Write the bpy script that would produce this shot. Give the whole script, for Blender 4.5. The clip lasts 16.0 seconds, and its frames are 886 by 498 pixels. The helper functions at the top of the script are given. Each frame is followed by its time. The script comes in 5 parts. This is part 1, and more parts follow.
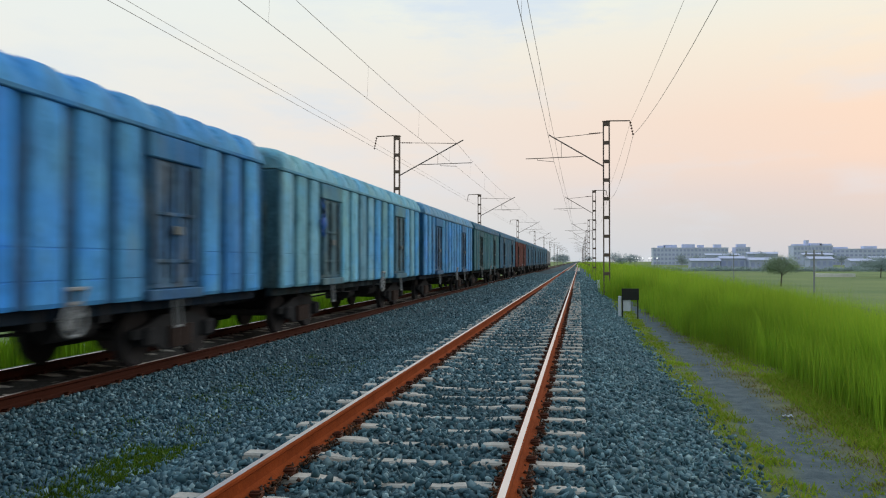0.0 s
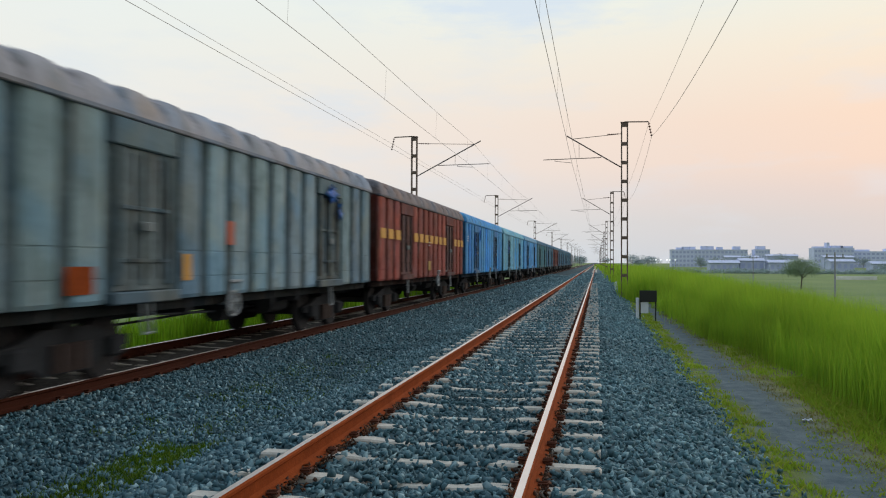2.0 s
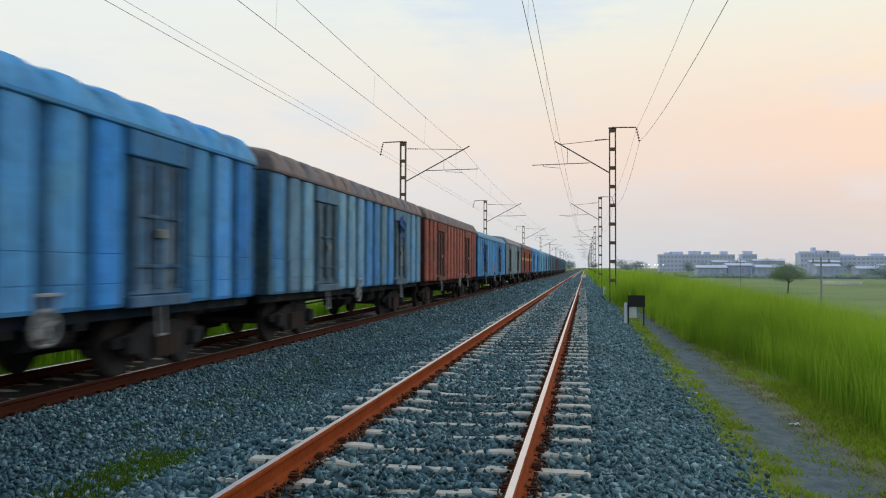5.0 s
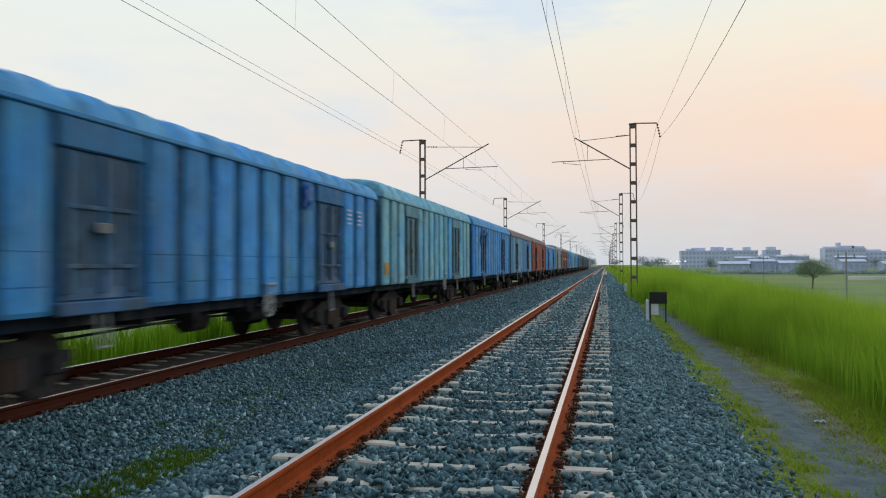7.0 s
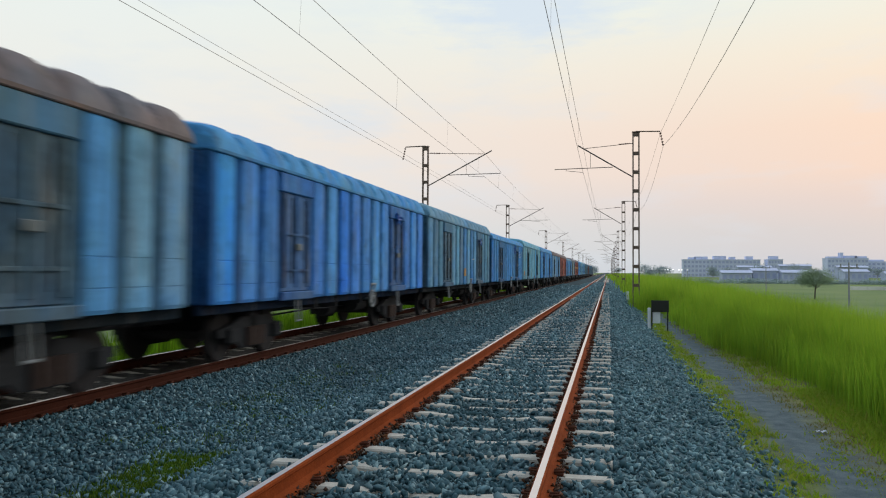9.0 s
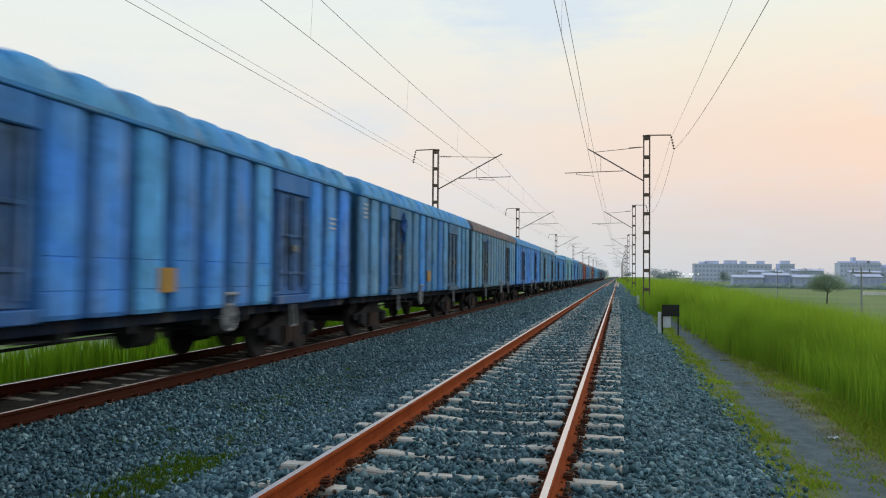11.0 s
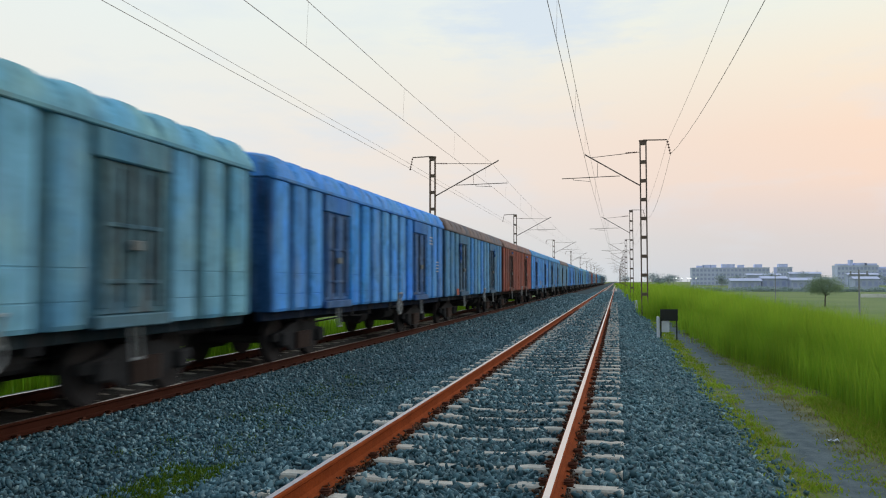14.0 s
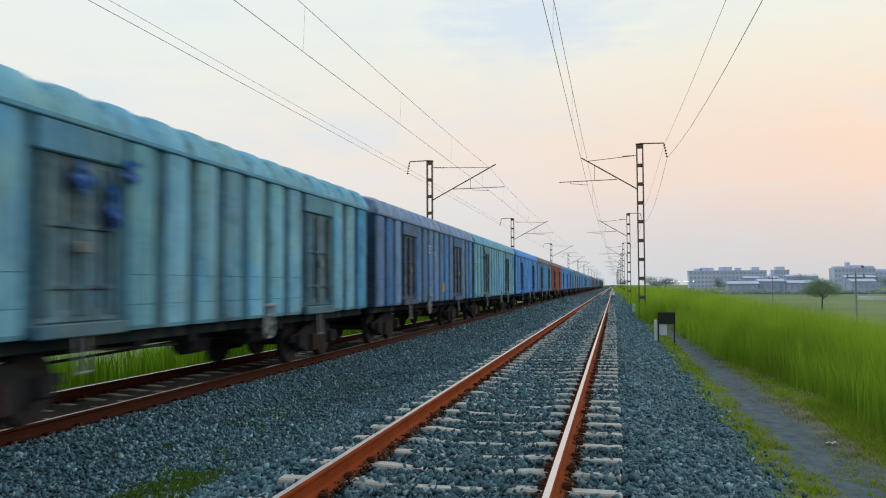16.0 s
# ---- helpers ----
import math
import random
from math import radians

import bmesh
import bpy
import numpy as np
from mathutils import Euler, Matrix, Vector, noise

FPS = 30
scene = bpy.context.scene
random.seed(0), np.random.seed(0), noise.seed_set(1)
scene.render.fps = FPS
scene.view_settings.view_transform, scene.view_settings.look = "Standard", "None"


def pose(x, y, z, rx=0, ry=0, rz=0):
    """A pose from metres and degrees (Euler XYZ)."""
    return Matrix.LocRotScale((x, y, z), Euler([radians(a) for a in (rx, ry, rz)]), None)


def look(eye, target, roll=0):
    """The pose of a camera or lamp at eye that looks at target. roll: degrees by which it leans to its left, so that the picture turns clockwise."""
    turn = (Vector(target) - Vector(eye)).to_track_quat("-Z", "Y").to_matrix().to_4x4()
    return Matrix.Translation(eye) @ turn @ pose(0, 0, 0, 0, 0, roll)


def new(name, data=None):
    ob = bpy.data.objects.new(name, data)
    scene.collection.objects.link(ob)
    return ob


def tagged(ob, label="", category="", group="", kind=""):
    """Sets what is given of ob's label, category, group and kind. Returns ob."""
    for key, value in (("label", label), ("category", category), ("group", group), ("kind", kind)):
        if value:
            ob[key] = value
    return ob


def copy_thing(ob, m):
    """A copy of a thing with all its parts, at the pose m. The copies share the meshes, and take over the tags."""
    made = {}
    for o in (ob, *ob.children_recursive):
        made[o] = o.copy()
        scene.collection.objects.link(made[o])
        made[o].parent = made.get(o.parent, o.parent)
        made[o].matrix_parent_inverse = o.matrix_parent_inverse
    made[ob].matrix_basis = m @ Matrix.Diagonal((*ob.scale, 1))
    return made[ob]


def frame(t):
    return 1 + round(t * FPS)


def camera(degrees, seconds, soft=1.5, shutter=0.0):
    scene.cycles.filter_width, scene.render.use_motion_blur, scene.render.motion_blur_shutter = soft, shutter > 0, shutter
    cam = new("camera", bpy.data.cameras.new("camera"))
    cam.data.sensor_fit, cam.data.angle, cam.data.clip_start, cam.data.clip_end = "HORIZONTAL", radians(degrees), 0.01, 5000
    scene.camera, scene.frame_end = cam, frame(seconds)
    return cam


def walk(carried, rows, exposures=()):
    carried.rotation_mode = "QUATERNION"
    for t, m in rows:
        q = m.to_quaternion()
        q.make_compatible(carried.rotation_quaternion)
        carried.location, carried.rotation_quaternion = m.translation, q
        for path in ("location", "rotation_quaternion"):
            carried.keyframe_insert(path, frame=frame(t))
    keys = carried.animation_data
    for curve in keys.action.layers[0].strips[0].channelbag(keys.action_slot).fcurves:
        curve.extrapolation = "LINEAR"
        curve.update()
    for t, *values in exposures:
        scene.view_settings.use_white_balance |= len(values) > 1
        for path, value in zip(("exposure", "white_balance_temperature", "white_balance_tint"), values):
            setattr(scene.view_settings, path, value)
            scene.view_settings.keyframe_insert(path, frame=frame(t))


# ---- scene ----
# ---- camera and its walk ----
EYE = (0.0, 0.0, 1.39)
cam = camera(58.75, 16.0, soft=1.1, shutter=0.45)
PATH = [
    (0.0, 9.84, 0.88, 0.01), (0.5, 9.92, 0.78, -0.15), (1.0, 10.30, 0.80, -0.10), (1.5, 10.73, 0.74, -0.19),
    (2.0, 11.07, 0.94, -0.25), (2.5, 11.42, 0.91, 0.02), (3.0, 11.15, 0.97, -0.10), (5.5, 10.22, 1.34, -0.18),
    (6.0, 11.83, 1.16, -0.30), (6.5, 11.80, 1.08, 0.06), (7.0, 11.73, 1.17, 0.19), (7.5, 11.98, 1.23, -0.14),
    (8.0, 11.88, 1.54, -0.29), (10.5, 12.08, 1.70, -0.58), (11.0, 12.58, 1.86, -0.58), (11.5, 12.72, 1.95, -0.22),
    (12.0, 12.78, 2.07, -0.07), (12.5, 12.84, 2.21, -0.16), (13.0, 13.10, 2.44, -0.31), (13.5, 12.83, 2.51, -0.01),
    (14.0, 12.44, 2.36, 0.04), (14.5, 12.26, 2.17, 0.21), (15.0, 11.67, 2.27, 0.36), (15.5, 12.12, 2.62, 0.26),
    (16.0, 12.26, 2.65, 0.26),
]
walk(cam, [(t, pose(*EYE, 90 + p, r, y)) for t, y, p, r in PATH])

# ---- world and sun ----
world = bpy.data.worlds.new("dusk_sky")
scene.world = world
world.use_nodes = True
wn, wl = world.node_tree.nodes, world.node_tree.links
wn.clear()


def wnode(kind, **settings):
    n = wn.new(kind)
    for key, value in settings.items():
        n.inputs[key].default_value = value
    return n


SUN_AZ, SUN_EL = 38.0, 4.0      # degrees right of the track, above the horizon
coord = wn.new("ShaderNodeTexCoord")
sep = wn.new("ShaderNodeSeparateXYZ")
wl.new(coord.outputs["Generated"], sep.inputs[0])
sky = wn.new("ShaderNodeTexSky")
sky.sky_type, sky.sun_disc = "NISHITA", False
sky.sun_elevation, sky.sun_rotation = radians(SUN_EL), radians(SUN_AZ)
sky.air_density, sky.dust_density = 1.0, 2.0
ramp = wn.new("ShaderNodeValToRGB")
stops = [(0.0, (0.53, 0.56, 0.63)), (0.05, (0.61, 0.57, 0.59)), (0.085, (0.73, 0.59, 0.56)), (0.12, (0.87, 0.635, 0.525)), (0.17, (0.92, 0.67, 0.525)),
         (0.25, (0.92, 0.79, 0.63)), (0.31, (0.86, 0.86, 0.75)), (0.39, (0.79, 0.87, 0.87)), (0.52, (0.66, 0.78, 0.85)), (1.0, (0.38, 0.54, 0.75))]
while len(ramp.color_ramp.elements) < len(stops):
    ramp.color_ramp.elements.new(0.5)
for el, (at, c) in zip(ramp.color_ramp.elements, stops):
    el.position, el.color = at, (*c, 1)
wl.new(sep.outputs["Z"], ramp.inputs[0])
# warmer towards the set sun, paler away from it
side = wn.new("ShaderNodeMapRange")
side.inputs["From Min"].default_value, side.inputs["From Max"].default_value = -0.55, 0.45
wl.new(sep.outputs["X"], side.inputs["Value"])
pale = wn.new("ShaderNodeMix")
pale.data_type, pale.blend_type = "RGBA", "MIX"
pale.inputs["A"].default_value = (0.81, 0.88, 0.88, 1)
tint = wn.new("ShaderNodeMath")
tint.operation = "MULTIPLY_ADD"
tint.inputs[1].default_value, tint.inputs[2].default_value = 0.75, 0.25
wl.new(side.outputs[0], tint.inputs[0])
wl.new(tint.outputs[0], pale.inputs["Factor"])
wl.new(ramp.outputs[0], pale.inputs["B"])
# thin high cloud, stretched along the horizon
stretch = wn.new("ShaderNodeMapping")
stretch.inputs["Scale"].default_value = (2.2, 2.2, 9.0)
wl.new(coord.outputs["Generated"], stretch.inputs[0])
cloud = wnode("ShaderNodeTexNoise", Scale=2.6, Detail=5.0, Roughness=0.55)
wl.new(stretch.outputs[0], cloud.inputs["Vector"])
veil = wn.new("ShaderNodeMapRange")
for key, value in (("From Min", 0.50), ("From Max", 0.72), ("To Min", 0.0), ("To Max", 0.35)):
    veil.inputs[key].default_value = value
wl.new(cloud.outputs["Fac"], veil.inputs["Value"])
clouded = wn.new("ShaderNodeMix")
clouded.data_type, clouded.blend_type = "RGBA", "MIX"
clouded.inputs["B"].default_value = (0.66, 0.76, 0.87, 1)
# patches of clearer blue in the thin cloud ahead
ragged = wnode("ShaderNodeTexNoise", Scale=9.0, Detail=6.0, Roughness=0.6)
wl.new(stretch.outputs[0], ragged.inputs["Vector"])


def blue_patch(way, squashed, near, most):
    ahead = wn.new("ShaderNodeVectorMath")
    ahead.operation = "SUBTRACT"
    ahead.inputs[1].default_value = way
    wl.new(coord.outputs["Generated"], ahead.inputs[0])
    squash = wn.new("ShaderNodeVectorMath")
    squash.operation = "MULTIPLY"
    squash.inputs[1].default_value = squashed
    wl.new(ahead.outputs[0], squash.inputs[0])
    far = wn.new("ShaderNodeVectorMath")
    far.operation = "LENGTH"
    wl.new(squash.outputs[0], far.inputs[0])
    torn = wn.new("ShaderNodeMath")
    torn.operation = "MULTIPLY_ADD"
    torn.inputs[1].default_value = 0.22
    wl.new(ragged.outputs["Fac"], torn.inputs[0])
    wl.new(far.outputs["Value"], torn.inputs[2])
    gap = wn.new("ShaderNodeMapRange")
    for key, value in (("From Min", near + 0.12), ("From Max", near), ("To Min", 0.0), ("To Max", most)):
        gap.inputs[key].default_value = value
    wl.new(torn.outputs[0], gap.inputs["Value"])
    return gap.outputs[0]


patches = wn.new("ShaderNodeMath")
patches.operation = "MAXIMUM"
wl.new(blue_patch((-0.10, 0.945, 0.318), (1.0, 0.4, 2.8), 0.15, 0.8), patches.inputs[0])
wl.new(blue_patch((-0.321, 0.928, 0.187), (1.6, 0.6, 4.0), 0.12, 0.55), patches.inputs[1])
both = wn.new("ShaderNodeMath")
both.operation = "MAXIMUM"
wl.new(veil.outputs[0], both.inputs[0])
wl.new(patches.outputs[0], both.inputs[1])
wl.new(both.outputs[0], clouded.inputs["Factor"])
wl.new(pale.outputs["Result"], clouded.inputs["A"])
bg_air = wnode("ShaderNodeBackground", Strength=0.008)
bg_veil = wnode("ShaderNodeBackground", Strength=1.0)
add = wn.new("ShaderNodeAddShader")
wout = wn.new("ShaderNodeOutputWorld")
wl.new(sky.outputs[0], bg_air.inputs[0])
# the sky away from the afterglow is dimmer
fall = wn.new("ShaderNodeMapRange")
for key, value in (("From Min", -0.7), ("From Max", 0.35), ("To Min", 0.7), ("To Max", 1.0)):
    fall.inputs[key].default_value = value
wl.new(sep.outputs["Y"], fall.inputs["Value"])
wl.new(fall.outputs[0], bg_veil.inputs["Strength"])
wl.new(clouded.outputs["Result"], bg_veil.inputs[0])
wl.new(bg_air.outputs[0], add.inputs[0])
wl.new(bg_veil.outputs[0], add.inputs[1])
wl.new(add.outputs[0], wout.inputs[0])

sun = new("sun", bpy.data.lights.new("sun", "SUN"))
sun.data.energy, sun.data.angle, sun.data.color = 1.05, radians(50), (1.0, 0.92, 0.84)
sun.matrix_world = look((60, 70, 55), (0, 0, 0))

# ---- materials ----


def material(name, base, rough=0.8, metal=0.0, grain=40.0, amount=0.35, stain=1.5, stain_amount=0.3, bump=0.2, dark=0.45, spec=0.4, own=False, streak=0.45):
    """A surface with variation at two scales. own: the base colour comes from the object's colour."""
    m = bpy.data.materials.new(name)
    m.use_nodes = True
    n, l = m.node_tree.nodes, m.node_tree.links
    bsdf = n["Principled BSDF"]
    geo = n.new("ShaderNodeTexCoord")
    fine, coarse = n.new("ShaderNodeTexNoise"), n.new("ShaderNodeTexNoise")
    fine.inputs["Scale"].default_value, coarse.inputs["Scale"].default_value = grain, stain
    fine.inputs["Detail"].default_value, coarse.inputs["Detail"].default_value = 4, 6
    coarse.inputs["Roughness"].default_value = 0.65
    place = geo.outputs["Object"]
    if own:
        info = n.new("ShaderNodeObjectInfo")
        shift = n.new("ShaderNodeMath")
        shift.operation = "MULTIPLY"
        shift.inputs[1].default_value = 90.0
        l.new(info.outputs["Random"], shift.inputs[0])
        moved = n.new("ShaderNodeVectorMath")
        l.new(place, moved.inputs[0])
        l.new(shift.outputs[0], moved.inputs[1])
        place = moved.outputs[0]
    l.new(place, fine.inputs["Vector"])
    l.new(place, coarse.inputs["Vector"])
    if own:
        src = info.outputs["Color"]
        # rust and chalky streaks that run down the sheet
        run = n.new("ShaderNodeMapping")
        run.inputs["Scale"].default_value = (3.0, 5.0, 0.55)
        l.new(place, run.inputs[0])
        for seed, lo, hi, most, tone in ((0.0, 0.53, 0.72, streak, (0.10, 0.065, 0.045, 1)), (7.0, 0.56, 0.75, streak * 0.7, (0.45, 0.47, 0.47, 1)), (13.0, 0.54, 0.70, streak * 0.8, (0.035, 0.06, 0.075, 1))):
            t = n.new("ShaderNodeTexNoise")
            t.noise_dimensions = "4D"
            t.inputs["W"].default_value, t.inputs["Scale"].default_value, t.inputs["Detail"].default_value = seed, 1.0, 5
            l.new(run.outputs[0], t.inputs["Vector"])
            mr = n.new("ShaderNodeMapRange")
            for key, value in (("From Min", lo), ("From Max", hi), ("To Min", 0.0), ("To Max", most)):
                mr.inputs[key].default_value = value
            l.new(t.outputs["Fac"], mr.inputs["Value"])
            mix = n.new("ShaderNodeMix")
            mix.data_type = "RGBA"
            mix.inputs["B"].default_value = tone
            l.new(mr.outputs[0], mix.inputs["Factor"])
            l.new(src, mix.inputs["A"])
            src = mix.outputs["Result"]
        # faded and repainted patches
        for seed, size, lo, hi, most, tone in ((21.0, 0.8, 0.50, 0.60, 0.55, (0.62, 0.92, 1.22, 1)), (29.0, 1.1, 0.53, 0.63, 0.5, (1.35, 1.08, 0.82, 1)), (37.0, 2.6, 0.57, 0.66, 0.5, (0.55, 0.62, 0.60, 1))):
            t = n.new("ShaderNodeTexNoise")
            t.noise_dimensions = "4D"
            t.inputs["W"].default_value, t.inputs["Scale"].default_value, t.inputs["Detail"].default_value = seed, size, 3
            l.new(place, t.inputs["Vector"])
            mr = n.new("ShaderNodeMapRange")
            for key, value in (("From Min", lo), ("From Max", hi), ("To Min", 0.0), ("To Max", most * min(1.0, streak / 0.45))):
                mr.inputs[key].default_value = value
            l.new(t.outputs["Fac"], mr.inputs["Value"])
            mix = n.new("ShaderNodeMix")
            mix.data_type, mix.blend_type = "RGBA", "MULTIPLY"
            mix.inputs["B"].default_value = tone
            l.new(mr.outputs[0], mix.inputs["Factor"])
            l.new(src, mix.inputs["A"])
            src = mix.outputs["Result"]
    else:
        rgb = n.new("ShaderNodeRGB")
        rgb.outputs[0].default_value = (*base, 1)
        src = rgb.outputs[0]
    for tex, amt, lo, hi in ((fine, amount, 0.35, 0.75), (coarse, stain_amount, 0.4, 0.7)):
        mr = n.new("ShaderNodeMapRange")
        for key, value in (("From Min", lo), ("From Max", hi), ("To Min", 0.0), ("To Max", amt)):
            mr.inputs[key].default_value = value
        l.new(tex.outputs["Fac"], mr.inputs["Value"])
        mix = n.new("ShaderNodeMix")
        mix.data_type, mix.blend_type = "RGBA", "MULTIPLY"
        mix.inputs["B"].default_value = (dark, dark, dark * 0.95, 1)
        l.new(mr.outputs[0], mix.inputs["Factor"])
        l.new(src, mix.inputs["A"])
        src = mix.outputs["Result"]
    l.new(src, bsdf.inputs["Base Color"])
    bsdf.inputs["Roughness"].default_value, bsdf.inputs["Metallic"].default_value = rough, metal
    bsdf.inputs["Specular IOR Level"].default_value = spec
    if bump:
        b = n.new("ShaderNodeBump")
        b.inputs["Strength"].default_value, b.inputs["Distance"].default_value = bump, 0.01
        l.new(fine.outputs["Fac"], b.inputs["Height"])
        l.new(b.outputs[0], bsdf.inputs["Normal"])
    return m


def island_material(name, colours, rough=0.85, spec=0.3, translucent=0.0, low=0.62):
    """Colours picked piece by piece."""
    m = bpy.data.materials.new(name)
    m.use_nodes = True
    n, l = m.node_tree.nodes, m.node_tree.links
    bsdf = n["Principled BSDF"]
    geo = n.new("ShaderNodeNewGeometry")
    cr = n.new("ShaderNodeValToRGB")
    while len(cr.color_ramp.elements) < len(colours):
        cr.color_ramp.elements.new(0.5)
    for i, (el, c) in enumerate(zip(cr.color_ramp.elements, colours)):
        el.position, el.color = i / (len(colours) - 1), (*c, 1)
    l.new(geo.outputs["Random Per Island"], cr.inputs[0])
    tc = n.new("ShaderNodeTexCoord")
    big = n.new("ShaderNodeTexNoise")
    big.inputs["Scale"].default_value, big.inputs["Detail"].default_value = 0.35, 4
    l.new(tc.outputs["Object"], big.inputs["Vector"])
    mr = n.new("ShaderNodeMapRange")
    for key, value in (("From Min", 0.3), ("From Max", 0.7), ("To Min", low), ("To Max", 1.25)):
        mr.inputs[key].default_value = value
    l.new(big.outputs["Fac"], mr.inputs["Value"])
    mul = n.new("ShaderNodeVectorMath")
    mul.operation = "SCALE"
    l.new(cr.outputs[0], mul.inputs[0])
    l.new(mr.outputs[0], mul.inputs["Scale"])
    l.new(mul.outputs[0], bsdf.inputs["Base Color"])
    bsdf.inputs["Roughness"].default_value = rough
    bsdf.inputs["Specular IOR Level"].default_value = spec
    if translucent:
        bsdf.inputs["Transmission Weight"].default_value = 0.0
        tr = n.new("ShaderNodeBsdfTranslucent")
        ms = n.new("ShaderNodeMixShader")
        ms.inputs[0].default_value = translucent
        l.new(mul.outputs[0], tr.inputs[0])
        l.new(bsdf.outputs[0], ms.inputs[1])
        l.new(tr.outputs[0], ms.inputs[2])
        l.new(ms.outputs[0], n["Material Output"].inputs[0])
    return m


def rail_material():
    """Rust, with the head's top worn bright."""
    m = material("rusted_rail", (0.27, 0.056, 0.013), 0.9, 0.0, 60, 0.5, 3.0, 0.5, 0.3, spec=0.08)
    return m


RUST = rail_material()
# Rust copy darkened: the train's shade put into the rail colour.
SHADED_RUST = material("train_shaded_rail", (0.055, 0.015, 0.008), 0.8, 0.0, 60, 0.5, 3.0, 0.5, 0.3, spec=0.08)
POLISHED = material("worn_rail_head", (0.78, 0.70, 0.68), 0.32, 1.0, 90, 0.15, 4, 0.15, 0.03)
CONCRETE = material("sleeper_concrete", (0.54, 0.52, 0.48), 0.9, 0, 60, 0.4, 5, 0.5, 0.4)
CLIP = material("rail_clip_iron", (0.10, 0.030, 0.014), 0.8, 0.3, 80, 0.4)
PAINT = material("wagon_paint", (0.3, 0.4, 0.5), 0.75, 0, 14, 0.28, 1.6, 0.5, 0.12, spec=0.12, own=True)
# Darkened paint: grime, plus the shade of grooves put into its colour.
FRAME_PAINT = material("grimy_shaded_frame", (0.2, 0.25, 0.3), 0.9, 0, 14, 0.6, 1.2, 0.7, 0.15, dark=0.36, spec=0.05, own=True)
DOOR_PAINT = material("weathered_door", (0.22, 0.22, 0.2), 0.75, 0, 9, 0.5, 2.2, 0.8, 0.25, spec=0.1, own=True, streak=0.8)
UNDER = material("underframe_grime", (0.038, 0.041, 0.046), 0.95, 0, 20, 0.4, spec=0.05)
WHEEL = material("wheel_steel", (0.038, 0.038, 0.042), 0.85, 0.0, 20, 0.4, spec=0.1)
BRAKE_GREY = material("rusty_brown_fitting", (0.06, 0.04, 0.035), 0.85, 0, 20, 0.4)
PALE_IRON = material("pale_painted_iron", (0.28, 0.31, 0.33), 0.7, 0, 20, 0.4)
BRAKE = material("pale_grey_fitting", (0.15, 0.18, 0.19), 0.7, 0, 20, 0.4)
TARP = material("blue_tarpaulin", (0.008, 0.19, 0.72), 0.45, 0, 9, 0.5, 3, 0.4, 0.4)
RED_MARK = material("faded_red_marking", (0.42, 0.10, 0.06), 0.7, 0, 20, 0.5, 4, 0.7)
DULL_YELLOW = material("dull_yellow_marking", (0.42, 0.25, 0.045), 0.7, 0, 20, 0.5, 4, 0.7)
YELLOW = material("yellow_marking", (0.62, 0.30, 0.03), 0.6, 0, 20, 0.4, 4, 0.5)
WHITE = material("white_marking", (0.55, 0.60, 0.64), 0.6, 0, 20, 0.4, 6, 0.5)
GALV = material("mast_steel", (0.20, 0.15, 0.13), 0.7, 0.3, 30, 0.4, 2, 0.4)
TUBE = material("cantilever_tube", (0.20, 0.16, 0.15), 0.6, 0.4, 30, 0.3)
INSUL = material("brown_insulator", (0.14, 0.05, 0.04), 0.35, 0, 30, 0.2)
WIRE = material("copper_wire", (0.30, 0.26, 0.25), 0.5, 0.5, 30, 0.2)
BOARD = material("black_board", (0.018, 0.022, 0.022), 0.6, 0, 30, 0.3)
BOARD_WHITE = material("whitewashed_post", (0.80, 0.86, 0.97), 0.8, 0, 30, 0.3)
# Far walls, windows and house roofs: bluish distance haze put into their colours.
BUILDING = material("haze_tinted_plaster", (0.66, 0.74, 1.0), 0.9, 0, 0.5, 0.2, 0.05, 0.3, 0)
BUILDING_LIGHT = material("haze_pale_plaster", (0.53, 0.61, 0.86), 0.9, 0, 0.5, 0.25, 0.06, 0.3, 0)
WINDOW = material("haze_tinted_window", (0.44, 0.52, 0.84), 0.9, 0, 2, 0.2, 1, 0.2, 0)
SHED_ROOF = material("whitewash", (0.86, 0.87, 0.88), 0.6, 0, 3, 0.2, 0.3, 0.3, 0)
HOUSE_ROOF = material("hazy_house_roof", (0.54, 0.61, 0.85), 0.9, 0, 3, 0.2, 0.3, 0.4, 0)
GLOW = bpy.data.materials.new("lamp_glow")
GLOW.use_nodes = True
GLOW.node_tree.nodes["Principled BSDF"].inputs["Emission Color"].default_value = (0.95, 0.97, 1.0, 1)
GLOW.node_tree.nodes["Principled BSDF"].inputs["Emission Strength"].default_value = 2.0
BARK = material("bark", (0.14, 0.13, 0.11), 0.95, 0, 20, 0.5)
# Concrete lightened: distance haze put into the colour.
POLE = material("pole_concrete", (0.33, 0.35, 0.40), 0.9, 0, 20, 0.4)
STAINED = island_material("rust_stained_stone", [(0.055, 0.026, 0.014), (0.10, 0.042, 0.018), (0.035, 0.030, 0.028), (0.15, 0.055, 0.02)], 0.9, 0.3)
# Paler copy of the ballast stones; farther off it stands for distance haze.
SHOULDER = island_material("haze_pale_stone", [(0.048, 0.105, 0.130), (0.085, 0.185, 0.225), (0.055, 0.125, 0.158), (0.15, 0.27, 0.315), (0.052, 0.118, 0.148), (0.26, 0.39, 0.43)], 0.8, 0.35, low=0.85)
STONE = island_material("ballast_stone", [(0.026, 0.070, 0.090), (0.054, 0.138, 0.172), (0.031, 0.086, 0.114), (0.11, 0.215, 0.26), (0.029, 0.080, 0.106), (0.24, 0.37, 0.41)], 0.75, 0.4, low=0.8)
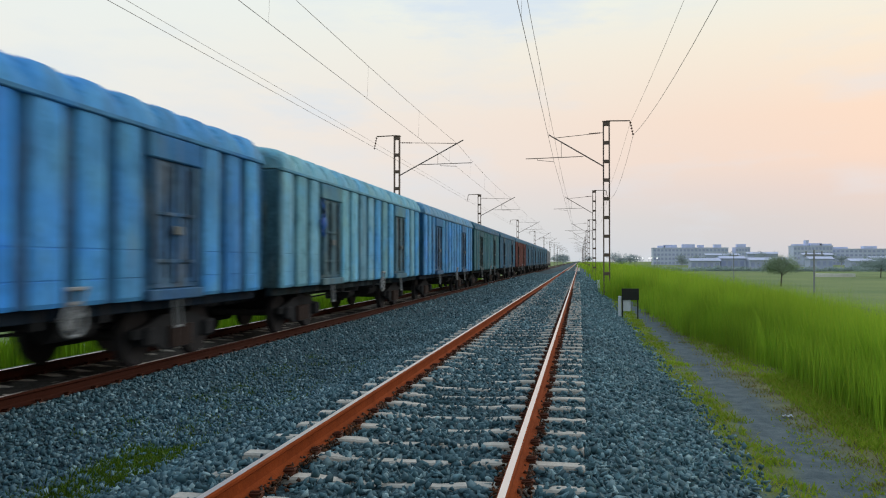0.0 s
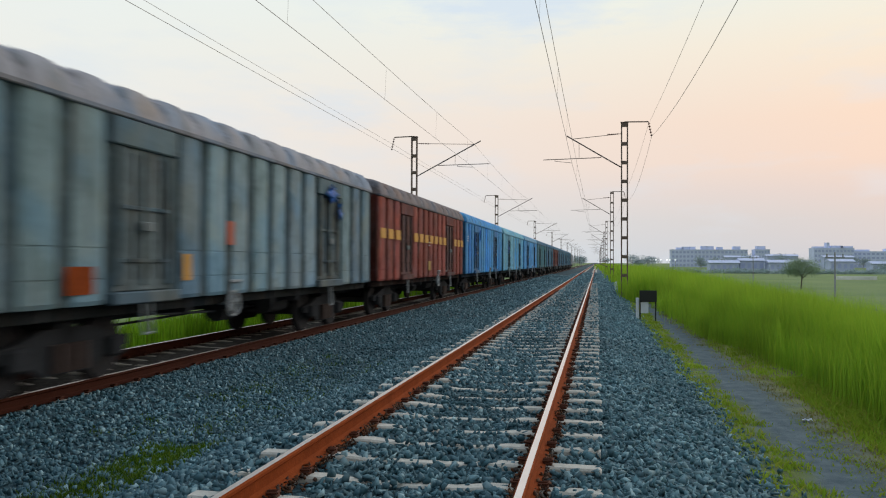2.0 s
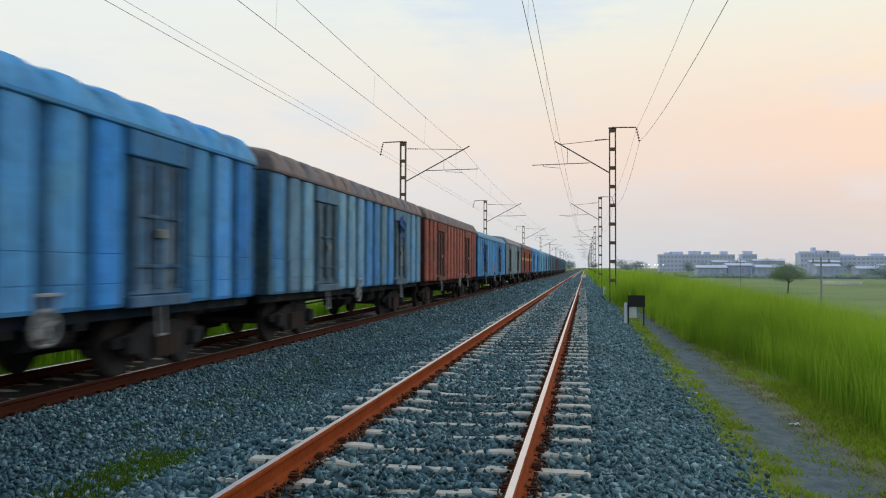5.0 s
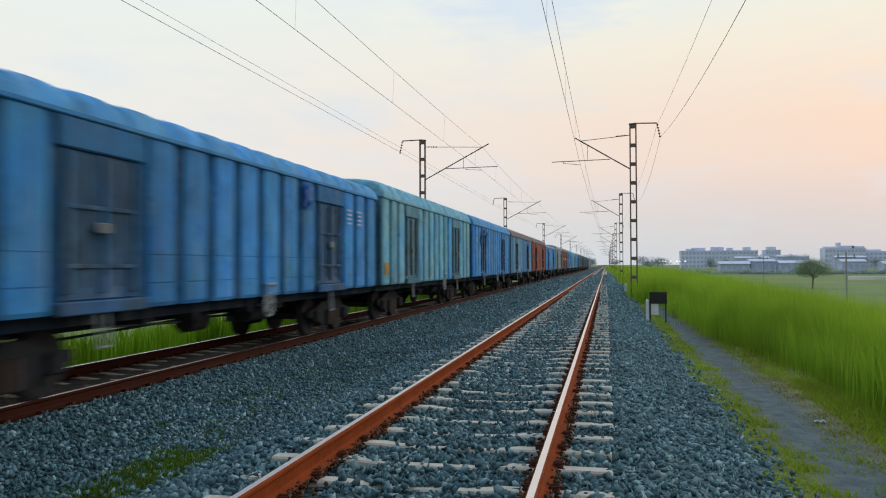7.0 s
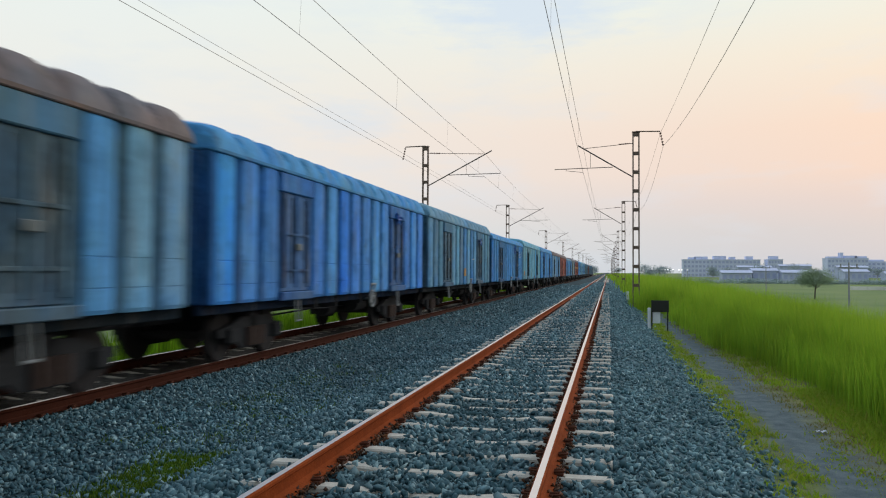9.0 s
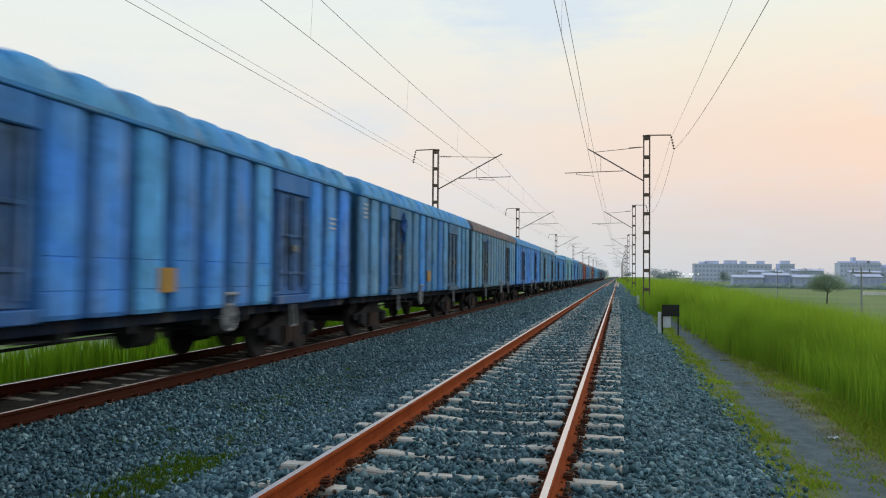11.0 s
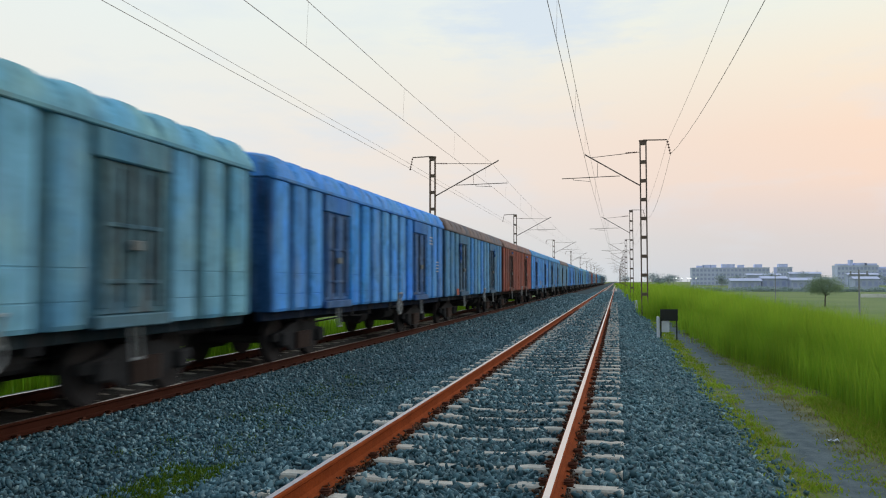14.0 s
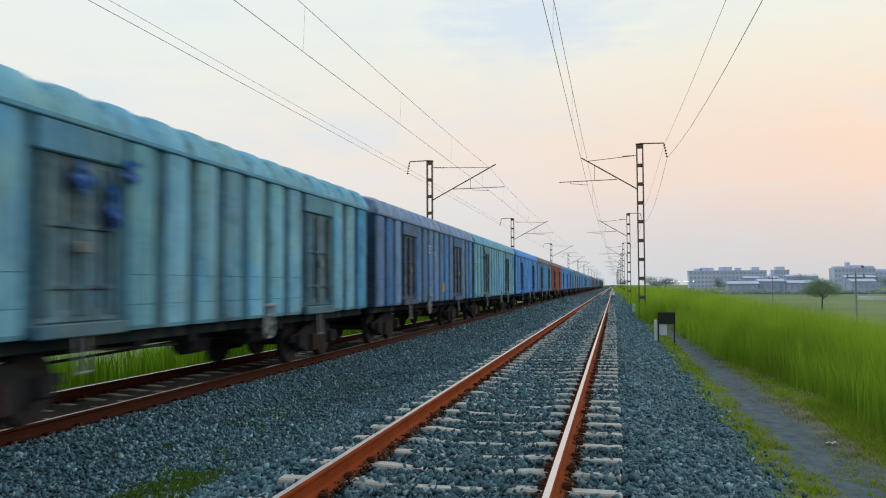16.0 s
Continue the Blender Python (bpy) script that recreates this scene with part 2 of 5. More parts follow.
GRASS = island_material("tall_grass", [(0.23, 0.41, 0.032), (0.31, 0.49, 0.04), (0.25, 0.44, 0.034), (0.37, 0.50, 0.045), (0.22, 0.41, 0.034)], 0.7, 0.2, 0.5, low=0.74)
DRY = island_material("dry_weed", [(0.26, 0.23, 0.06), (0.21, 0.26, 0.04), (0.29, 0.21, 0.09), (0.18, 0.24, 0.03)], 0.85, 0.2, 0.25)
WEED = island_material("low_weed", [(0.20, 0.35, 0.025), (0.30, 0.41, 0.04), (0.24, 0.36, 0.03), (0.38, 0.39, 0.07)], 0.8, 0.2, 0.4, low=0.75)
# Tall grass slightly darkened: the train's shade put into its colour.
SHADED_GRASS = island_material("train_shaded_grass", [(0.18, 0.36, 0.02), (0.25, 0.44, 0.02), (0.20, 0.39, 0.02), (0.29, 0.45, 0.03)], 0.8, 0.1, 0.3)
MOSS = island_material("dark_weed", [(0.045, 0.11, 0.012), (0.09, 0.17, 0.015), (0.06, 0.13, 0.012), (0.15, 0.20, 0.02)], 0.8, 0.1, 0.2)
# Leaf greens paled and blued: distance haze put into the colours.
LEAF = island_material("tree_leaf", [(0.26, 0.35, 0.24), (0.31, 0.41, 0.28), (0.28, 0.38, 0.26)], 0.7, 0.2, 0.3)
BLUE_LEAF = island_material("haze_blue_leaf", [(0.33, 0.43, 0.45), (0.39, 0.49, 0.51), (0.36, 0.46, 0.48)], 0.9, 0.1, 0.2)
FAR_LEAF = island_material("haze_pale_far_leaf", [(0.34, 0.42, 0.48), (0.40, 0.48, 0.54), (0.37, 0.45, 0.51)], 0.9, 0.1)


def ground_material():
    m = bpy.data.materials.new("ground_cover")
    m.use_nodes = True
    n, l = m.node_tree.nodes, m.node_tree.links
    bsdf = n["Principled BSDF"]
    bsdf.inputs["Roughness"].default_value, bsdf.inputs["Specular IOR Level"].default_value = 0.95, 0.15
    tc = n.new("ShaderNodeTexCoord")
    sp = n.new("ShaderNodeSeparateXYZ")
    l.new(tc.outputs["Object"], sp.inputs[0])

    def noise_tex(scale, detail=5, rough=0.6):
        t = n.new("ShaderNodeTexNoise")
        t.inputs["Scale"].default_value, t.inputs["Detail"].default_value, t.inputs["Roughness"].default_value = scale, detail, rough
        l.new(tc.outputs["Object"], t.inputs["Vector"])
        return t.outputs["Fac"]

    def two(a, b, scale, lo=0.35, hi=0.65):
        cr = n.new("ShaderNodeValToRGB")
        cr.color_ramp.elements[0].position, cr.color_ramp.elements[0].color = lo, (*a, 1)
        cr.color_ramp.elements[1].position, cr.color_ramp.elements[1].color = hi, (*b, 1)
        l.new(noise_tex(scale), cr.inputs[0])
        return cr.outputs[0]

    ballast = two((0.020, 0.040, 0.050), (0.055, 0.105, 0.130), 16)
    path = two((0.070, 0.100, 0.118), (0.125, 0.160, 0.180), 4.5)
    verge = two((0.15, 0.145, 0.09), (0.23, 0.235, 0.08), 2.5)
    strip = two((0.09, 0.11, 0.05), (0.16, 0.20, 0.05), 3.5)
    # Field greens carry extra blue, haze put into the colour.
    field = two((0.12, 0.19, 0.075), (0.19, 0.25, 0.095), 0.06)
    wob = n.new("ShaderNodeMath")
    wob.operation = "MULTIPLY_ADD"
    wob.inputs[1].default_value, wob.inputs[2].default_value = 0.7, -0.35
    l.new(noise_tex(1.1), wob.inputs[0])
    xx = n.new("ShaderNodeMath")
    l.new(sp.outputs["X"], xx.inputs[0])
    l.new(wob.outputs[0], xx.inputs[1])

    def step(at, wide):
        mr = n.new("ShaderNodeMapRange")
        mr.interpolation_type = "SMOOTHSTEP"
        mr.inputs["From Min"].default_value, mr.inputs["From Max"].default_value = at - wide, at + wide
        l.new(xx.outputs[0], mr.inputs["Value"])
        return mr.outputs[0]

    def mixed(a, b, fac):
        mx = n.new("ShaderNodeMix")
        mx.data_type = "RGBA"
        l.new(fac, mx.inputs["Factor"])
        l.new(a, mx.inputs["A"])
        l.new(b, mx.inputs["B"])
        return mx.outputs["Result"]

    c = mixed(field, ballast, step(-10.6, 0.25))
    # Dark bed along the far rails: the train's shade put into the ground colour.
    train_shade = two((0.028, 0.028, 0.028), (0.07, 0.068, 0.066), 9)
    c = mixed(c, train_shade, step(-9.2, 0.2))
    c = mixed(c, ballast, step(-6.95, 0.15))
    # Shoulder band: ballast colours about twice as light.
    dusty = two((0.04, 0.075, 0.092), (0.095, 0.165, 0.20), 16)
    c = mixed(c, dusty, step(0.1, 0.2))
    c = mixed(c, strip, step(1.55, 0.12))
    c = mixed(c, path, step(1.95, 0.2))
    c = mixed(c, verge, step(2.75, 0.35))
    c = mixed(c, field, step(4.6, 0.8))
    l.new(c, bsdf.inputs["Base Color"])
    b = n.new("ShaderNodeBump")
    b.inputs["Strength"].default_value, b.inputs["Distance"].default_value = 0.6, 0.04
    l.new(noise_tex(14, 6, 0.7), b.inputs["Height"])
    l.new(b.outputs[0], bsdf.inputs["Normal"])
    return m


GROUND = ground_material()

# ---- mesh helpers ----


def box(bm, x0, x1, y0, y1, z0, z1, bevel=0.0):
    r = bmesh.ops.create_cube(bm, size=1)
    bmesh.ops.scale(bm, verts=r["verts"], vec=(x1 - x0, y1 - y0, z1 - z0))
    bmesh.ops.translate(bm, verts=r["verts"], vec=((x0 + x1) / 2, (y0 + y1) / 2, (z0 + z1) / 2))
    if bevel:
        edges = list({e for v in r["verts"] for e in v.link_edges})
        bmesh.ops.bevel(bm, geom=edges, offset=bevel, segments=1, affect="EDGES")


def rod(bm, a, b, r, n=8, r2=None):
    a, b = Vector(a), Vector(b)
    d = b - a
    m = Matrix.Translation((a + b) / 2) @ d.to_track_quat("Z", "Y").to_matrix().to_4x4()
    bmesh.ops.create_cone(bm, cap_ends=True, segments=n, radius1=r, radius2=r if r2 is None else r2, depth=d.length, matrix=m)


def mesh_from(name, bm, *mats):
    me = bpy.data.meshes.new(name)
    bm.to_mesh(me)
    bm.free()
    for m in mats:
        me.materials.append(m)
    return me


def put(name, me, parent=None, m=None, label="", colour=None):
    ob = new(name, me)
    if parent:
        ob.parent = parent
    if m is not None:
        ob.matrix_basis = m
    if label:
        ob["label"] = label
    if colour:
        ob.color = (*colour, 1)
    return ob


def part(name, bm, mat, parent, label="", colour=None, m=None):
    return put(name, mesh_from(name, bm, mat), parent, m, label, colour)


def soup(name, verts, faces, mat, smooth=False):
    """A mesh from arrays of corners and of equal faces."""
    me = bpy.data.meshes.new(name)
    me.vertices.add(len(verts))
    me.vertices.foreach_set("co", np.asarray(verts, np.float32).ravel())
    k = faces.shape[1]
    me.loops.add(faces.size)
    me.loops.foreach_set("vertex_index", faces.astype(np.int32).ravel())
    me.polygons.add(len(faces))
    me.polygons.foreach_set("loop_start", np.arange(0, faces.size, k, dtype=np.int32))
    me.update(calc_edges=True)
    me.materials.append(mat)
    return me


# ---- ground ----
NEAR_X, FAR_X, FAR_Z, GAUGE, PITCH = -1.33, -8.02, -0.31, 1.743, 0.60
PROFILE = [(-4000, -1.6), (-60, -1.6), (-15, -1.5), (-12.5, -1.0), (-10.6, -0.62), (-10.1, -0.55), (-9.5, -0.47), (-9.1, -0.51), (-8.6, -0.503), (-7.45, -0.503), (-7.0, -0.51), (-6.65, -0.445), (-6.2, -0.48), (-5.9, -0.55),
           (-5.2, -0.66), (-4.4, -0.70), (-3.7, -0.52), (-3.0, -0.27), (-2.75, -0.225), (-2.5, -0.21), (-2.2, -0.235), (-1.9, -0.215), (-0.75, -0.215), (-0.46, -0.235), (-0.15, -0.21), (0.1, -0.225), (0.35, -0.25), (0.7, -0.34),
           (1.55, -0.60), (1.9, -0.63), (2.9, -0.63), (3.4, -0.60), (4.5, -0.75), (7.5, -1.4), (11, -1.6), (40, -1.6), (4000, -1.6)]
PX, PZ = np.array([p[0] for p in PROFILE]), np.array([p[1] for p in PROFILE])


def ground_z(x):
    return np.interp(x, PX, PZ)


def build_ground():
    xs = np.unique(np.concatenate([PX, np.linspace(-11, 5, 65)]))
    ys = np.unique(np.concatenate([[-300, -60, -20], np.linspace(-5, 60, 131), np.geomspace(61, 4500, 40)]))
    gx, gy = np.meshgrid(xs, ys)
    rng = np.random.default_rng(3)
    gz = ground_z(gx) + np.where((np.abs(gx) < 30) & (gy < 70), rng.uniform(-0.012, 0.012, gx.shape), 0)
    v = np.stack([gx, gy, gz], -1).reshape(-1, 3)
    i = np.arange(len(ys) - 1)[:, None] * len(xs) + np.arange(len(xs) - 1)[None]
    f = np.stack([i, i + 1, i + len(xs) + 1, i + len(xs)], -1).reshape(-1, 4)
    tagged(new("ground", soup("ground", v, f, GROUND)), "ballasted railway formation, worn footpath and green fields", "ground", kind="structure")


build_ground()

# ---- tracks ----
RAIL = [(-0.075, 0.0), (0.075, 0.0), (0.075, 0.011), (0.03, 0.024), (0.0085, 0.045), (0.0085, 0.118), (0.018, 0.132), (0.0335, 0.140),
        (0.0335, 0.160), (0.023, 0.172), (-0.023, 0.172), (-0.0335, 0.160), (-0.0335, 0.140), (-0.018, 0.132), (-0.0085, 0.118),
        (-0.0085, 0.045), (-0.03, 0.024), (-0.075, 0.011)]


def rail_mesh(rust):
    bm = bmesh.new()
    ys = [-40, 0, 40, 120, 400, 1500]
    rings = [[bm.verts.new((x, y, z - 0.172)) for x, z in RAIL] for y in ys]
    n = len(RAIL)
    for a, b in zip(rings, rings[1:]):
        for i in range(n):
            f = bm.faces.new((a[i], a[(i + 1) % n], b[(i + 1) % n], b[i]))
            f.material_index = 1 if i == 9 else 0
    bm.normal_update()
    bmesh.ops.recalc_face_normals(bm, faces=bm.faces)
    return mesh_from("rail", bm, rust, POLISHED)


def sleeper_mesh():
    """A prestressed concrete sleeper: trapezium section, waisted in the middle."""
    bm = bmesh.new()
    rings = []
    for x, top, half in ((-1.375, -0.190, 0.070), (-1.36, -0.176, 0.074), (-0.60, -0.172, 0.074), (-0.35, -0.197, 0.058), (0.35, -0.197, 0.058),
                         (0.60, -0.172, 0.074), (1.36, -0.176, 0.074), (1.375, -0.190, 0.070)):
        rings.append([bm.verts.new((x, y, z)) for y, z in ((-half - 0.025, -0.40), (-half, top - 0.015), (-half + 0.015, top), (half - 0.015, top), (half, top - 0.015), (half + 0.025, -0.40))])
    for a, b in zip(rings, rings[1:]):
        for i in range(6):
            bm.faces.new((a[i], b[i], b[(i + 1) % 6], a[(i + 1) % 6]))
    bm.faces.new(rings[0])
    bm.faces.new(rings[-1][::-1])
    bmesh.ops.recalc_face_normals(bm, faces=bm.faces)
    return mesh_from("sleeper", bm, CONCRETE)


def clip_mesh():
    bm = bmesh.new()
    box(bm, -0.03, 0.045, -0.04, 0.04, -0.03, -0.004, 0.008)
    for y in (-0.028, 0.028):
        rod(bm, (-0.03, y, 0.004), (0.045, y, 0.010), 0.010, 6)
    rod(bm, (0.045, -0.028, 0.010), (0.045, 0.028, 0.010), 0.010, 6)
    return mesh_from("rail_clip", bm, CLIP)


SLEEPER_ME, CLIP_ME = sleeper_mesh(), clip_mesh()


def joined_copies(name, me, places, mat):
    """Many copies of one small mesh in one."""
    n = len(me.vertices)
    co = np.empty(n * 3, np.float32)
    me.vertices.foreach_get("co", co)
    me.calc_loop_triangles()
    tri = np.empty(len(me.loop_triangles) * 3, np.int32)
    me.loop_triangles.foreach_get("vertices", tri)
    v = co.reshape(1, n, 3) + np.asarray(places, np.float32)[:, None]
    f = tri.reshape(1, -1, 3) + (np.arange(len(places)) * n)[:, None, None]
    return soup(name, v.reshape(-1, 3), f.reshape(-1, 3), mat)


def build_track(x, z, first, single, clipped, rust, label):
    rail_me = rail_mesh(rust)
    track = tagged(new("railway_track"), label, "railway track", kind="structure")
    track.location = (x, 0, z)
    for s in (-1, 1):
        put("rail", rail_me, track, pose(s * GAUGE / 2, 0, 0), "rust-red steel rail with a worn bright head")
    rng = random.Random(5)
    for i in range(single):
        y = first + i * PITCH
        sl = put("sleeper", SLEEPER_ME, track, pose(rng.uniform(-0.015, 0.015), y, rng.uniform(-0.008, 0.004), 0, 0, rng.uniform(-0.5, 0.5)), "pale concrete sleeper half buried in ballast" if i == 0 else "")
        if i < clipped:
            for s in (-1, 1):
                for t in (-1, 1):
                    put("rail_clip", CLIP_ME, sl, pose(s * GAUGE / 2 + t * 0.085, 0, -0.145, 0, 0, 0 if t > 0 else 180))
    rest = [(0, first + i * PITCH, -0.03) for i in range(single, single + 900)]
    far = put("sleeper_row", joined_copies("sleeper_row", SLEEPER_ME, rest, CONCRETE), track)
    far["kind"] = "stuff"
    behind = put("sleeper_row", joined_copies("sleeper_row", SLEEPER_ME, [(0, first - i * PITCH, 0) for i in range(1, 20)], CONCRETE), track)
    behind["kind"] = "stuff"


build_track(NEAR_X, 0.0, 5.54 - 5 * PITCH, 110, 60, RUST, "empty railway track with rusted rails on concrete sleepers in grey ballast")
build_track(FAR_X, FAR_Z, 9.39 - 6 * PITCH, 70, 30, SHADED_RUST, "railway track carrying the goods train, rusted rails on concrete sleepers")


# ---- ballast stones ----


def scatter(n, x0, x1, y0, y1, rng, power=1.0):
    return rng.uniform(x0, x1, n), y0 + (y1 - y0) * rng.uniform(0, 1, n) ** power


def stones(name, xs, ys, sizes, rng, lift=0.3, mat=None, raised=0.0):
    base = []
    for _ in range(12):
        p = rng.normal(size=(8, 3))
        p /= np.linalg.norm(p, axis=1)[:, None]
        p *= rng.uniform(0.85, 1.2, (8, 1)) * np.array([1.05, 0.76, 0.42])
        bm = bmesh.new()
        vs = [bm.verts.new(q) for q in p]
        bmesh.ops.convex_hull(bm, input=vs)
        bm.verts.ensure_lookup_table()
        loose = [w for w in bm.verts if not w.link_faces]
        bmesh.ops.delete(bm, geom=loose, context="VERTS")
        bmesh.ops.triangulate(bm, faces=bm.faces)
        bm.verts.index_update()
        base.append((np.array([w.co[:] for w in bm.verts]), np.array([[w.index for w in f.verts] for f in bm.faces])))
        bm.free()
    kind = rng.integers(0, 12, len(xs))
    V, F, off = [], [], 0
    zs = ground_z(xs) + raised
    for k in range(12):
        sel = np.flatnonzero(kind == k)
        p, f = base[k]
        q = rng.normal(size=(len(sel), 4))
        q /= np.linalg.norm(q, axis=1)[:, None]
        w, x, y, z = q.T
        R = np.stack([1 - 2 * (y * y + z * z), 2 * (x * y - z * w), 2 * (x * z + y * w), 2 * (x * y + z * w), 1 - 2 * (x * x + z * z), 2 * (y * z - x * w),
                      2 * (x * z - y * w), 2 * (y * z + x * w), 1 - 2 * (x * x + y * y)], -1).reshape(-1, 3, 3)
        pts = np.einsum("nij,vj->nvi", R, p) * sizes[sel][:, None, None]
        pts[..., 0] += xs[sel][:, None]
        pts[..., 1] += ys[sel][:, None]
        pts[..., 2] += (zs[sel] + sizes[sel] * rng.uniform(-0.1, lift * 2, len(sel)))[:, None]
        V.append(pts.reshape(-1, 3))
        F.append((f[None] + (np.arange(len(sel)) * len(p))[:, None, None] + off).reshape(-1, 3))
        off += len(sel) * len(p)
    return soup(name, np.concatenate(V), np.concatenate(F), mat or STONE)


def build_ballast():
    rng = np.random.default_rng(11)
    X, Y, S = [], [], []
    for x0, x1, y0, y1, n, s in ((-6.3, 1.75, -6.0, 3.4, 11000, 0.05), (-6.3, 1.75, 3.4, 7.0, 14000, 0.041), (-8.2, 1.75, 7.0, 14.0, 30000, 0.037), (-8.0, 1.7, 14.0, 28.0, 27000, 0.038), (-7.5, 1.7, 28.0, 60.0, 15000, 0.058), (-7.0, 1.6, 60.0, 120.0, 12000, 0.10)):
        x, y = scatter(n, x0, x1, y0, y1, rng)
        X.append(x), Y.append(y), S.append(s * rng.uniform(0.5, 1.5, n))
    x, y, s = map(np.concatenate, (X, Y, S))
    dx = np.abs(np.abs(x - NEAR_X) - GAUGE / 2)
    keep = dx > 0.13
    keep &= (x * x + y * y) > 0.09
    phase = np.abs(((y - 5.54) / PITCH + 0.5) % 1 - 0.5) * PITCH
    on = (np.abs(x - NEAR_X) < 1.33) & (phase < 0.075)
    near = np.interp(y, [9, 17], [1, 0])
    bare = np.where(np.abs(x - NEAR_X) < 0.6, 0.12 + 0.38 * near, np.where(x > NEAR_X + 0.95, 0.36 + 0.2 * near, 0.48 + 0.2 * near))
    drift = 0.42 * np.sin(x * 5.3 + np.floor((y - 5.54) / PITCH + 0.5) * 2.4)
    keep &= ~(on & (rng.uniform(0, 1, len(x)) < bare + drift))
    keep &= x > -6.98
    keep &= rng.uniform(0, 1, len(x)) < np.interp(x, [1.2, 1.75], [1, 0.25])
    raised = np.where(on, 0.022, 0.0)
    # Share of pale stones rises with y: distance haze put into their colour.
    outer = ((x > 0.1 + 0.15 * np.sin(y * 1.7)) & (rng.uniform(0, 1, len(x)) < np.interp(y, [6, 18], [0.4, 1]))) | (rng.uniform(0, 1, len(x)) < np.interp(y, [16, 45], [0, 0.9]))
    for name, label, mat, sel in (("ballast", "blue-grey crushed stone ballast heaped round the sleepers", STONE, keep & ~outer), ("shoulder_ballast", "pale blue-grey stones on the ballast shoulder, haze-paled with distance along the line", SHOULDER, keep & outer)):
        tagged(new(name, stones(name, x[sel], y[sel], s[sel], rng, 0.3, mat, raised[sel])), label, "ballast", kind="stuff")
    # rust-stained grit lying against the rails
    n = 15000
    x, y = scatter(n, 0, 1, 2.5, 45, rng, 1.6)
    side = rng.integers(0, 2, n) * 2 - 1
    off = np.abs(rng.normal(0, 0.055, n)) + 0.045
    x = NEAR_X + side * GAUGE / 2 + np.where(rng.uniform(0, 1, n) < 0.6, -side, side) * off
    keep = off < 0.19
    size = rng.uniform(0.012, 0.032, n)
    tagged(new("stained_ballast", stones("stained_ballast", x[keep], y[keep], size[keep], rng, 0.4, STAINED, np.interp(off[keep], [0.05, 0.09, 0.13, 0.19], [0.058, 0.045, 0.03, 0.0]))), "rust-brown stained grit and stones against the rails", "ballast", kind="stuff")


build_ballast()

# ---- grass ----


def blades(xs, ys, hs, ws, rng, lean=0.25, zs=None):
    """Bent blades of three joints each."""
    n = len(xs)
    zs = ground_z(xs) if zs is None else zs
    a = rng.uniform(0, 2 * np.pi, n)
    side = np.stack([np.cos(a), np.sin(a), 0 * a], -1) * ws[:, None] / 2
    b = rng.uniform(0, 2 * np.pi, n)
    bend = np.stack([np.cos(b), np.sin(b), 0 * b], -1) * (hs * rng.uniform(0.1, 1, n) * lean)[:, None]
    root = np.stack([xs, ys, zs - 0.02], -1)
    up = np.array([0, 0, 1.0])
    mid = root + up * (hs * 0.55)[:, None] + bend * 0.3
    tip = root + up * hs[:, None] + bend
    v = np.stack([root - side, root + side, mid + side * 0.8, mid - side * 0.8, tip], 1).reshape(-1, 3)
    i = np.arange(n)[:, None] * 5
    f = np.concatenate([i + [[0, 1, 2]], i + [[0, 2, 3]], i + [[3, 2, 4]]])
    return v, f


